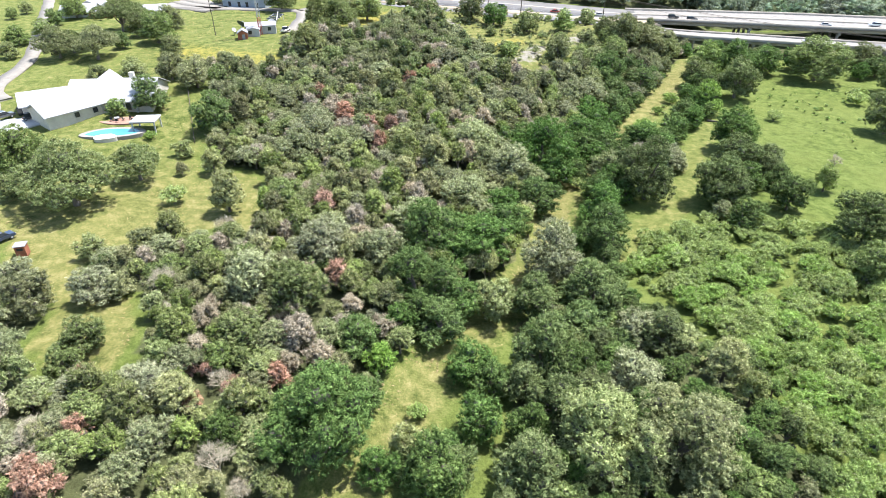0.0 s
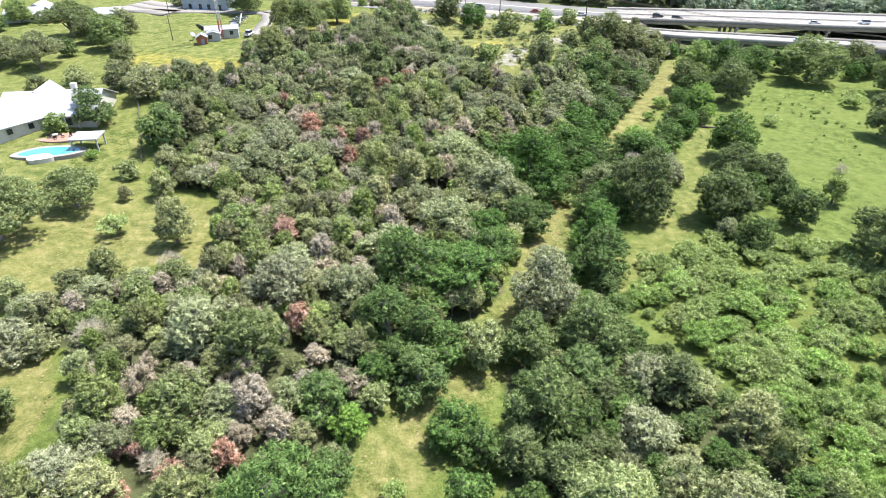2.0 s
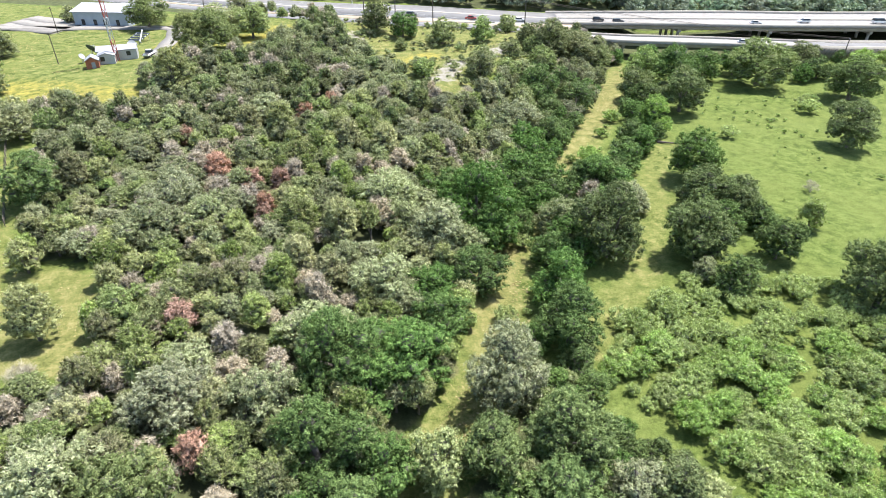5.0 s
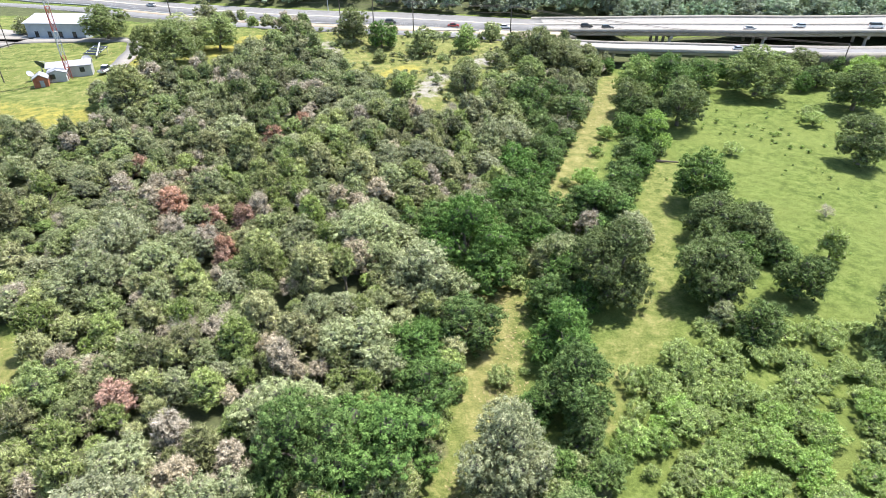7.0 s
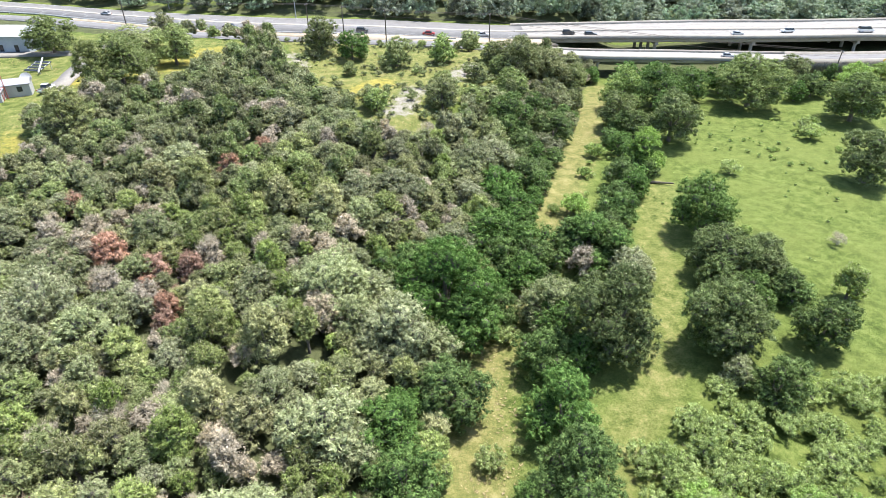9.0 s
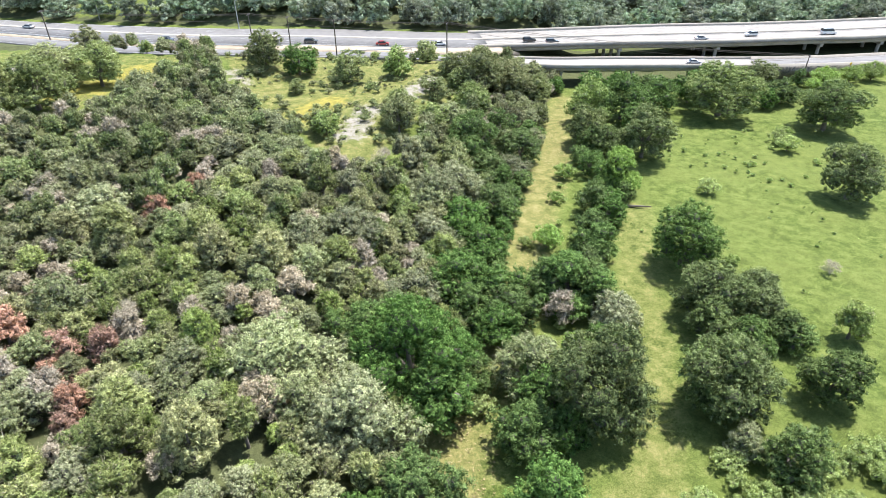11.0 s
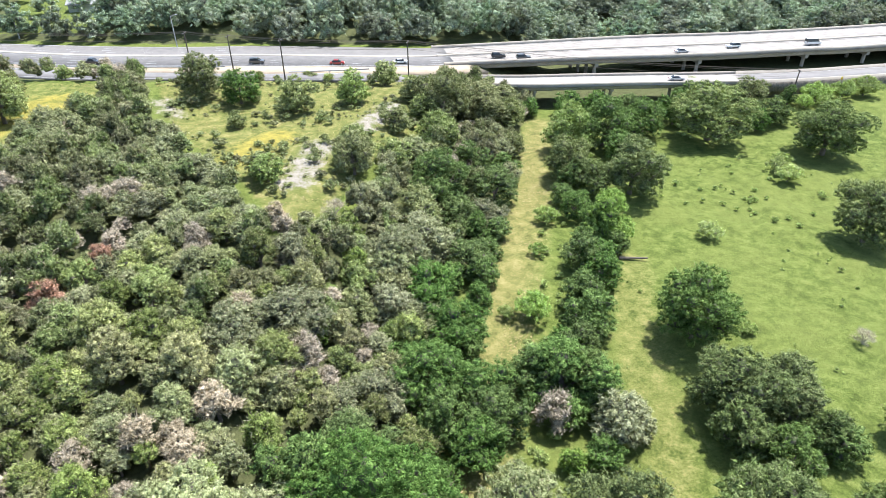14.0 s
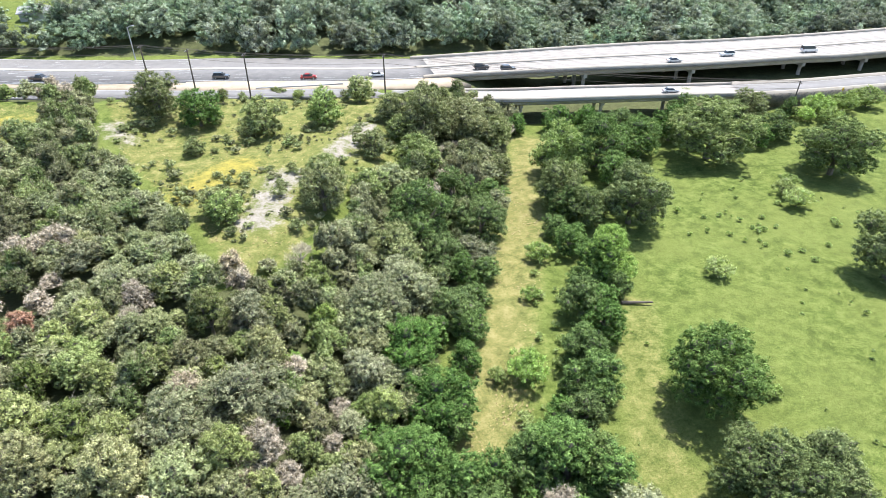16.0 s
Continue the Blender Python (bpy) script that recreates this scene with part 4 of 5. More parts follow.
def open_field(x, y):
    return (x > creek(y) + 4) & (y < edge_y(RAMP_LINE, x) - 6) & ~inside(THICKET, x, y) & (dist_to(TRAIL, x, y) > 5)


RAMP_LINE = [(60, 272), (92, 266), (126, 256), (166, 243), (300, 220)]
STRAW = leaf_material("dry_grass_blades", (0.16, 0.15, 0.05), (0.26, 0.225, 0.085), (0.38, 0.32, 0.15), 0.4, 0.2, relief=0.01)
tufts("dry_grass", lambda x, y: dist_to(TRAIL, x, y) < 6, 60000, (-15, 100, 45, 250), 0.1, STRAW, "dry straw-coloured grass along the creek track")
tufts("yard_grass", lambda x, y: inside(YARD, x, y) | inside(ROCKY, x, y), 60000, (-120, 70, 60, 290), 0.15, STRAW, "dry grass tufts in the yards")
weeds = [(x, y, rng.uniform(0.7, 1.9)) for x, y in zip(rng.normal(121, 9, 46), rng.normal(192, 13, 46)) if y < 222]
weeds += [(x, y, rng.uniform(0.4, 0.9)) for x, y in zip(rng.uniform(60, 150, 60), rng.uniform(120, 225, 60)) if open_field(np.array([x]), np.array([y]))[0]]
grove("meadow_weed", "shrub", weeds, LEAF["shrub"], "small tufted weeds in the meadow", 0.16, "weeds")
rx, ry = rng.uniform(0, 75, 1300), rng.uniform(196, 288, 1300)
ok = inside(ROCKY, rx, ry)
scrub = [(x, y, 0.6 + 2.8 * rng.uniform() ** 2.6) for x, y in zip(rx[ok], ry[ok]) if noise.noise((x * 0.09, y * 0.09, 5.0)) > -0.12]
grove("hill_scrub", "shrub", scrub[::2], LEAF["grey_oak"], "low green scrub on the stony slope", 0.12, "scrub")
grove("juniper_scrub", "shrub", scrub[1::2], LEAF["wood_juniper"], "low dark juniper scrub on the stony slope", 0.12, "scrub")
vx, vy = scatter(lambda x, y: (dist_to(TRAIL, x, y) < 14) & (dist_to(TRAIL, x, y) > 4.5) & (y > 100) & (x > creek(y)), (10, 110, 95, 250), 3.2, rng)
grove("creek_scrub", "shrub", [(x, y, rng.uniform(0.8, 2.6)) for x, y in zip(vx, vy) if rng.uniform() < 0.55], LEAF["shrub"], "low green scrub beside the creek track", 0.2, "scrub")


# woods beyond the highway
def beyond_road(x, y):
    return (y > edge_y(FAR_EDGE, x) + 7) & (y < edge_y(FAR_EDGE, x) + 135) & (~inside(CLEARING, x, y) | (np.sin(x * 1.7) * np.sin(y * 1.3) > 0.55))


fx, fy = scatter(beyond_road, (-230, 420, 265, 600), 10.8, rng)
fw = rng.uniform(10, 17, len(fx))
far_spots = list(zip(fx, fy, fw))
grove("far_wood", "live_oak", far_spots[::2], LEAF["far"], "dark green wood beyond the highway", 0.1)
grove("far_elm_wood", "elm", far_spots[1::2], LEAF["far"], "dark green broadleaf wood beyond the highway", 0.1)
print("wood", len(wx), counts, {k: len(v) for k, v in rest.items()}, "thicket", len(tx), "far", len(fx))


# ---- built things: helpers ----
def part(name, bm, mat, parent=None, label=""):
    """Links a bmesh as one mesh object, under a thing or a part where one is given."""
    me = bpy.data.meshes.new(name)
    bm.to_mesh(me)
    bm.free()
    me.materials.append(mat)
    ob = new(name, me)
    ob.parent = parent
    return tagged(ob, label) if label else ob


def block(sx, sy, sz, at=(0, 0, 0), turn=0.0, bevel=0.0, tilt=(0, 0)):
    """A block that stands on the point at."""
    bm = bmesh.new()
    bmesh.ops.create_cube(bm, size=1.0, matrix=Matrix.Translation(at) @ pose(0, 0, 0, tilt[0], tilt[1], turn) @ Matrix.Translation((0, 0, sz / 2)) @ Matrix.Diagonal((sx, sy, sz, 1)))
    if bevel:
        bmesh.ops.bevel(bm, geom=bm.edges[:], offset=bevel, segments=1, affect="EDGES")
    return bm


def rod(a, b, ra, rb=None, n=8):
    """A round bar from a to b."""
    bm = bmesh.new()
    a, b = Vector(a), Vector(b)
    m = Matrix.Translation((a + b) / 2) @ (b - a).to_track_quat("Z", "Y").to_matrix().to_4x4()
    bmesh.ops.create_cone(bm, cap_ends=True, segments=n, radius1=ra, radius2=ra if rb is None else rb, depth=(b - a).length, matrix=m)
    return bm


def prism(outline, depth, axis="y"):
    """An outline (in x and z, or in x and y) given a thickness along the other axis."""
    bm = bmesh.new()
    rows = []
    for s in (-0.5, 0.5):
        rows.append([bm.verts.new((u, s * depth, v) if axis == "y" else (u, v, s * depth)) for u, v in outline])
    bm.faces.new(rows[0])
    bm.faces.new(rows[1][::-1])
    n = len(outline)
    for i in range(n):
        bm.faces.new((rows[0][(i + 1) % n], rows[0][i], rows[1][i], rows[1][(i + 1) % n]))
    bmesh.ops.recalc_face_normals(bm, faces=bm.faces[:])
    return bm


def thing(name, label, category, x, y, z, turn=0.0, group=""):
    ob = tagged(new(name), label, category, group)
    ob.matrix_world = pose(x, y, z, 0, 0, turn)
    return ob


WHITE = surface("white_paint", (0.33, 0.33, 0.325), (0.46, 0.46, 0.445), 1, 0.5, 0, 0.05)
ROOF_WHITE = surface("white_metal_roof", (0.3, 0.303, 0.308), (0.4, 0.4, 0.405), 0.6, 0.4, 0, 0.05)
STONE = surface("limestone_wall", (0.4, 0.37, 0.32), (0.58, 0.55, 0.48), 2, 0.85, 0, 0.4)
GLASS = surface("dark_window_glass", (0.015, 0.018, 0.02), (0.04, 0.045, 0.05), 1, 0.08, 0, 0)
BLACK = surface("black_rubber", (0.015, 0.015, 0.015), (0.035, 0.035, 0.035), 2, 0.8, 0, 0.1)
STEEL = surface("galvanised_steel", (0.3, 0.31, 0.32), (0.5, 0.51, 0.52), 2, 0.45, 0.25, 0.1)
POLEWOOD = surface("creosoted_pole", (0.05, 0.04, 0.032), (0.12, 0.1, 0.08), 3, 0.9, 0, 0.4)
REDWOOD = surface("red_stained_boards", (0.2, 0.06, 0.03), (0.36, 0.13, 0.07), 2, 0.8, 0, 0.3)
BRICK = surface("terracotta_paving", (0.24, 0.12, 0.085), (0.38, 0.23, 0.17), 2, 0.8, 0, 0.2)
GRAVEL = surface("caliche_gravel", (0.165, 0.15, 0.128), (0.26, 0.238, 0.205), 2, 0.95, 0, 0.5)
BLUEGREY = surface("blue_grey_metal_siding", (0.25, 0.29, 0.33), (0.36, 0.4, 0.44), 1, 0.5, 0.1, 0.1)
LAMPGLASS = surface("lamp_glass", (0.5, 0.5, 0.48), (0.7, 0.7, 0.68), 1, 0.2, 0, 0)
TAILGLASS = surface("red_lamp_glass", (0.25, 0.02, 0.02), (0.4, 0.04, 0.03), 1, 0.2, 0, 0)
YELLOW = surface("yellow_sign_paint", (0.7, 0.42, 0.02), (0.8, 0.52, 0.04), 1, 0.5, 0, 0)
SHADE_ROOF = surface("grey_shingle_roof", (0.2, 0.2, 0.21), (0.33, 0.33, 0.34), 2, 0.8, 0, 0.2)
EARTH = surface("bare_roadside_earth", (0.24, 0.19, 0.13), (0.4, 0.33, 0.24), 1, 0.95, 0, 0.4)
m, nodes, links, bsdf = material("pool_water")
bsdf.inputs["Base Color"].default_value, bsdf.inputs["Roughness"].default_value = (0.075, 0.27, 0.31, 1), 0.06
wave = node(nodes, "ShaderNodeBump", Strength=0.25, Distance=0.05)
links.new(noise_tex(nodes, links, 1.5, 2), wave.inputs["Height"]), links.new(wave.outputs[0], bsdf.inputs["Normal"])
WATER = m

# ---- highway, bridge and ramp ----
DECK_Z = 9.0
GAP = (0.486, 0.498)
deck = tagged(new("highway_bridge"), "pale concrete twin-deck highway bridge over the creek", "bridge")


def under(ob, parent, label=""):
    ob.parent = parent
    return tagged(ob, label) if label else ob


def line_slab(name, line, width, top, depth, mat, side=0.0):
    """A strip of that width along a line, moved sideways."""
    t = np.gradient(line[:, :2], axis=0)
    t /= np.linalg.norm(t, axis=1, keepdims=True)
    nrm = np.c_[t[:, 1], -t[:, 0]]
    return slab(name, line[:, :2] + nrm * (side - width / 2), line[:, :2] + nrm * (side + width / 2), top, depth, mat)


over = slice(cut - 1, 500)
for u0, u1 in ((0.0, GAP[0]), (GAP[1], 1.0)):
    under(slab("deck", between(u0)[over], between(u1)[over], DECK_Z, 0.5, DECK), deck)
    for k in np.linspace(u0 + 0.05, u1 - 0.05, 4):
        under(line_slab("girder", between(k)[over], 0.8, DECK_Z - 0.5, 1.3, CONCRETE), deck)
for u, s, high in ((0.0, 0.2, 0.95), (GAP[0], -0.2, 0.55), (GAP[1], 0.2, 0.55), (1.0, -0.2, 0.95)):
    under(line_slab("parapet", between(u)[over], 0.35, DECK_Z + high, 0.6 + high, CONCRETE, s), deck, "beige concrete parapet")
for px in (98, 134, 170, 208, 232, 262, 295, 330):
    i = int(np.argmin(np.abs(near_line[:, 0] - px)))
    a, b = between(0.04)[i], between(0.96)[i]
    turn = math.degrees(math.atan2(b[1] - a[1], b[0] - a[0]))
    mid = (a + b) / 2
    part("pier_cap", block(np.linalg.norm(b - a), 1.3, 1.2, (mid[0], mid[1], DECK_Z - 3.0), turn, 0.1), CONCRETE, deck)
    for k in (0.06, 0.35, 0.65, 0.94):
        p = a * (1 - k) + b * k
        g = gz(p[0], p[1]) - 0.5
        part("pier", rod((p[0], p[1], g), (p[0], p[1], DECK_Z - 2.9), 0.6, 0.6, 12), CONCRETE, deck)

# worn, darker lanes on the pale deck
WORN = surface("worn_deck_lane", (0.185, 0.17, 0.15), (0.26, 0.24, 0.214), 1, 0.8, 0, 0.1)
for u in (0.08, 0.18, 0.28, 0.39, 0.585, 0.695, 0.805, 0.915):
    for side in (-0.75, 0.75):
        under(line_slab("wheel_track", between(u)[over], 0.7, DECK_Z + 0.012, 0.01, WORN, side), deck)

STAINED = surface("stained_deck_shoulder", (0.135, 0.117, 0.096), (0.185, 0.163, 0.138), 1, 0.8, 0, 0.1)
for u, wide in ((0.02, 1.6), (0.467, 2.2), (0.517, 2.2), (0.98, 1.6)):
    under(line_slab("shoulder", between(u)[over], wide, DECK_Z + 0.018, 0.014, STAINED), deck, "brown-stained concrete shoulder")

# painted lines, dashed and solid
for u, solid in ((0.03, True), (0.13, False), (0.23, False), (0.33, False), (0.45, True), (0.53, True), (0.64, False), (0.75, False), (0.86, False), (0.97, True)):
    ln = between(u)
    keep_line = ln[(ln[:, 0] > -260) & (ln[:, 0] < 380)]
    fine = resample(keep_line, 420)
    if solid:
        tagged(line_slab("lane_line", fine, 0.28, road_z(fine[:, 0]) + 0.025, 0.02, PAINT), "solid white line on the highway", "road marking", kind="structure")
    else:
        holder = tagged(new("lane_line"), "dashed white lane line on the highway", "road marking", kind="structure")
        for i in range(0, 410, 8):
            under(line_slab("dash", fine[i:i + 3], 0.16, road_z(fine[i:i + 3, 0]) + 0.025, 0.02, PAINT), holder)
middle = between(0.49)[:cut]
middle = middle[middle[:, 0] > -400]
tagged(line_slab("median", middle, 1.6, road_z(middle[:, 0]) + 0.2, 0.4, CONCRETE), "low concrete median of the highway", "kerb", kind="structure")

RAMP_FAR = [(-250, 431), (-120, 374), (-80, 350), (-29, 317), (2, 303), (34, 290), (71, 282), (96, 278), (125, 271), (183, 253), (224, 246), (300, 234), (500, 215)]
RAMP_NEAR = [(-252, 425), (-124, 367), (-84, 343), (-33, 310), (-1, 297), (32, 283.5), (68, 275), (87, 271), (105, 266), (139, 256), (176, 244.5), (216, 237), (298, 224), (498, 205)]
rf, rn = resample(smooth_line(RAMP_FAR), 300), resample(smooth_line(RAMP_NEAR), 300)
ramp_z = 11.2 - 4.7 * ss(35, 112, rn[:, 0])
land = int((rn[:, 0] < 90).sum())
fill = int((rn[:, 0] < 168).sum())
tagged(slab("frontage_road", rf[:land + 1], rn[:land + 1], ramp_z[:land + 1], 0.8, ASPHALT), "grey frontage road beside the highway", "road", kind="structure")
ramp_bridge = tagged(new("ramp_bridge"), "pale concrete ramp bridge over the creek", "bridge")
under(slab("deck", rf[land:fill + 1], rn[land:fill + 1], ramp_z[land:fill + 1], 0.5, DECK), ramp_bridge)
for k in (0.1, 0.37, 0.63, 0.9):
    under(line_slab("girder", (rf * (1 - k) + rn * k)[land:fill + 1], 0.7, ramp_z[land:fill + 1] - 0.5, 1.0, CONCRETE), ramp_bridge)
for line, s in ((rf, 0.2), (rn, -0.2)):
    under(line_slab("parapet", line[land:fill + 1], 0.3, ramp_z[land:fill + 1] + 0.8, 1.3, CONCRETE, s), ramp_bridge, "beige concrete parapet")
for px in (106, 128, 150, 168):
    i = int(np.argmin(np.abs(rn[:, 0] - px)))
    a, b = rf[i] * 0.9 + rn[i] * 0.1, rf[i] * 0.1 + rn[i] * 0.9
    mid = (a + b) / 2
    part("pier_cap", block(np.linalg.norm(b - a), 1.1, 0.9, (mid[0], mid[1], ramp_z[i] - 2.4), math.degrees(math.atan2(b[1] - a[1], b[0] - a[0])), 0.1), CONCRETE, ramp_bridge)
    for p in (a * 0.85 + b * 0.15, a * 0.15 + b * 0.85):
        part("pier", rod((p[0], p[1], gz(p[0], p[1]) - 0.5), (p[0], p[1], ramp_z[i] - 2.3), 0.5, 0.5, 12), CONCRETE, ramp_bridge)
tagged(slab("ramp_road", rf[fill:], rn[fill:], ramp_z[fill:], 4.0, ASPHALT), "grey asphalt ramp on a concrete retaining wall", "road", kind="structure")
for line, s, nm in ((rn, -0.15, "barrier"), (rf, 0.15, "barrier")):
    tagged(line_slab(nm, line[fill:], 0.3, ramp_z[fill:] + 0.85, 5.0, CONCRETE, s), "pale concrete barrier and retaining wall of the ramp", "barrier", kind="structure")
tagged(line_slab("ramp_edge_line", (rf * 0.08 + rn * 0.92), 0.2, ramp_z + 0.02, 0.015, PAINT), "white edge line on the ramp", "road marking", kind="structure")
tagged(line_slab("ramp_edge_line", (rf * 0.92 + rn * 0.08), 0.2, ramp_z + 0.02, 0.015, PAINT), "white edge line on the ramp", "road marking", kind="structure")

# bare earth between the highway and the frontage road
pick = (near_line[:, 0] > -90) & (near_line[:, 0] < 94)
verge_far = resample(near_line[pick], 60)
verge_near = resample(rf[(rf[:, 0] > -87) & (rf[:, 0] < 96)], 60)
verge = slab("verge", verge_far, verge_near, road_z(verge_far[:, 0]) - 0.06, 1.2, EARTH)
tagged(verge, "bare tan earth verge between highway and ramp", "verge", kind="structure")

# sloping concrete aprons at the bridge's two ends, by the creek
for x, y, w, turn, z in ((94, 275, 14, -20, 6.6), (97, 299, 30, -14, 7.2)):
    apron = part("abutment", prism([(-5, 0.3), (0, 0.3), (9, -6.5), (8, -8), (-5, -8)], w), CONCRETE)
    apron.matrix_world = pose(x, y, z, 0, 0, turn)
    tagged(apron, "sloping grey concrete bridge abutment above the creek", "abutment", kind="structure")


def guard_rail(x_from, x_to, line, side, z):
    """A steel guard rail: posts and one beam."""
    rail = tagged(new("guard_rail"), "galvanised steel guard rail beside the highway", "guard rail")
    run = line[(line[:, 0] > x_from) & (line[:, 0] < x_to)]
    run = resample(run, max(4, int(np.linalg.norm(run[-1, :2] - run[0, :2]) / 4)))
    t = np.gradient(run[:, :2], axis=0)
    t /= np.linalg.norm(t, axis=1, keepdims=True)
    run = run[:, :2] + np.c_[t[:, 1], -t[:, 0]] * side
    under(line_slab("beam", run, 0.1, z + 0.75, 0.35, STEEL), rail)
    for p in run[::2]:
        part("post", block(0.15, 0.15, 0.8, (p[0], p[1], z - 0.1)), STEEL, rail)


guard_rail(34, 60, rf, -1.0, 10.8)
guard_rail(-120, 20, between(1.0), 2.0, 11.1)

# ---- utility poles, wires and street lamps ----
POLES = [(8.4, 308.5, 10.6, 0), (20.6, 295.0, 11.5, 0), (34.0, 280.5, 12.5, 0), (67.3, 269.0, 12.3, 0), (179.0, 239.0, 9.0, 3), (-62.0, 338.0, 10.5, 0)]
tops = []
for x, y, h, lean in POLES:
    g = gz(x, y)
    p = thing("utility_pole", "dark wooden utility pole with a crossarm beside the highway", "utility pole", x, y, g, 62, "utility poles")
    p.matrix_world = pose(x, y, g, 0, lean, 0) @ pose(0, 0, 0, 0, 0, 62)
    part("pole", rod((0, 0, -0.5), (0, 0, h), 0.24, 0.15), POLEWOOD, p)
    part("crossarm", block(2.6, 0.14, 0.16, (0, 0, h - 0.5)), POLEWOOD, p)
    for k in (-1.2, -0.5, 0.5, 1.2):
        part("insulator", rod((k, 0, h - 0.36), (k, 0, h - 0.15), 0.07, 0.05), STEEL, p)
    tops.append([p.matrix_world @ Vector((k, 0, h - 0.15)) for k in (-1.2, 0.5, 1.2)] + [p.matrix_world @ Vector((0, 0, h - 2.2))])
order = [5, 0, 1, 2, 3, 4]
for i, j in zip(order, order[1:]):
    for a, b in zip(tops[i], tops[j]):
        bm = bmesh.new()
        rings = []
        for k in range(15):
            u = k / 14
            q = a.lerp(b, u) - Vector((0, 0, 4 * (a - b).length * 0.012 * u * (1 - u)))
            rings.append([bm.verts.new(q + Vector(o)) for o in ((0, 0, 0.04), (0.03, 0.03, -0.02), (-0.03, -0.03, -0.02))])
        for p, q in zip(rings, rings[1:]):
            for k in range(3):
                bm.faces.new((p[k], p[(k + 1) % 3], q[(k + 1) % 3], q[k]))
        tagged(part("power_line", bm, POLEWOOD), "thin dark sagging power line between poles", "power line", "power lines")

for x, y, turn in ((3.8, 335.6, 250), (-51.0, 370.0, 245), (-100, 400, 242)):
    g = gz(x, y)
    l = thing("street_lamp", "tall grey steel street lamp with a curved arm", "street lamp", x, y, g, turn, "street lamps")
    part("pole", rod((0, 0, -0.3), (0, 0, 10.5), 0.2, 0.13), WHITE, l)
    part("arm", rod((0, 0, 10.4), (0.3, 1.8, 11.1), 0.12, 0.1), WHITE, l)
    part("lamp_head", block(0.4, 0.9, 0.18, (0.35, 2.1, 11.0), -8, 0.05), STEEL, l)

# ---- vehicles ----
PAINTS = {}


def car_paint(name, colour):
    if name not in PAINTS:
        mm, nn, ll, bb = material(name + "_car_paint")
        f = noise_tex(nn, ll, 0.8, 3)
        ll.new(ramp(nn, ll, f, [(0.3, tuple(0.85 * c for c in colour)), (0.7, colour)]), bb.inputs["Base Color"])
        bb.inputs["Roughness"].default_value, bb.inputs["Coat Weight"].default_value = 0.3, 0.8
        PAINTS[name] = mm
    return PAINTS[name]


COLOURS = {"black": (0.02, 0.02, 0.024), "dark grey": (0.07, 0.075, 0.08), "red": (0.32, 0.02, 0.025), "white": (0.75, 0.75, 0.74), "silver": (0.5, 0.51, 0.52), "dark blue": (0.025, 0.04, 0.08)}
BODY = {  # lower body, then the cabin, as side views: length along x, height
    "sedan": ([(-2.3, .35), (-2.35, .75), (-1.9, .95), (1.0, .95), (2.2, .8), (2.35, .5), (2.3, .3)], [(-1.7, .93), (-1.0, 1.42), (.3, 1.45), (1.15, .93)], 1.8),
    "suv": ([(-2.3, .4), (-2.38, .9), (-2.2, 1.08), (1.1, 1.08), (2.2, .98), (2.38, .6), (2.3, .38)], [(-2.2, 1.06), (-1.9, 1.72), (.3, 1.74), (1.2, 1.06)], 1.9),
    "pickup": ([(-2.85, .5), (-2.9, 1.1), (-0.7, 1.1), (1.5, 1.1), (2.7, 1.02), (2.9, .6), (2.8, .45)], [(-0.85, 1.08), (-0.6, 1.82), (.7, 1.85), (1.5, 1.08)], 2.0),
    "van": ([(-2.7, .4), (-2.75, 1.2), (-2.7, 1.3), (1.6, 1.3), (2.5, 1.1), (2.75, .6), (2.7, .4)], [(-2.7, 1.28), (-2.65, 2.25), (1.0, 2.3), (1.8, 1.28)], 2.0),
    "cart": ([(-1.6, .35), (-1.65, .8), (-0.4, .8), (0.4, .75), (1.3, .85), (1.6, .6), (1.55, .35)], [(-1.1, .8), (-1.0, 1.75), (.7, 1.75), (.9, .8)], 1.5),
}


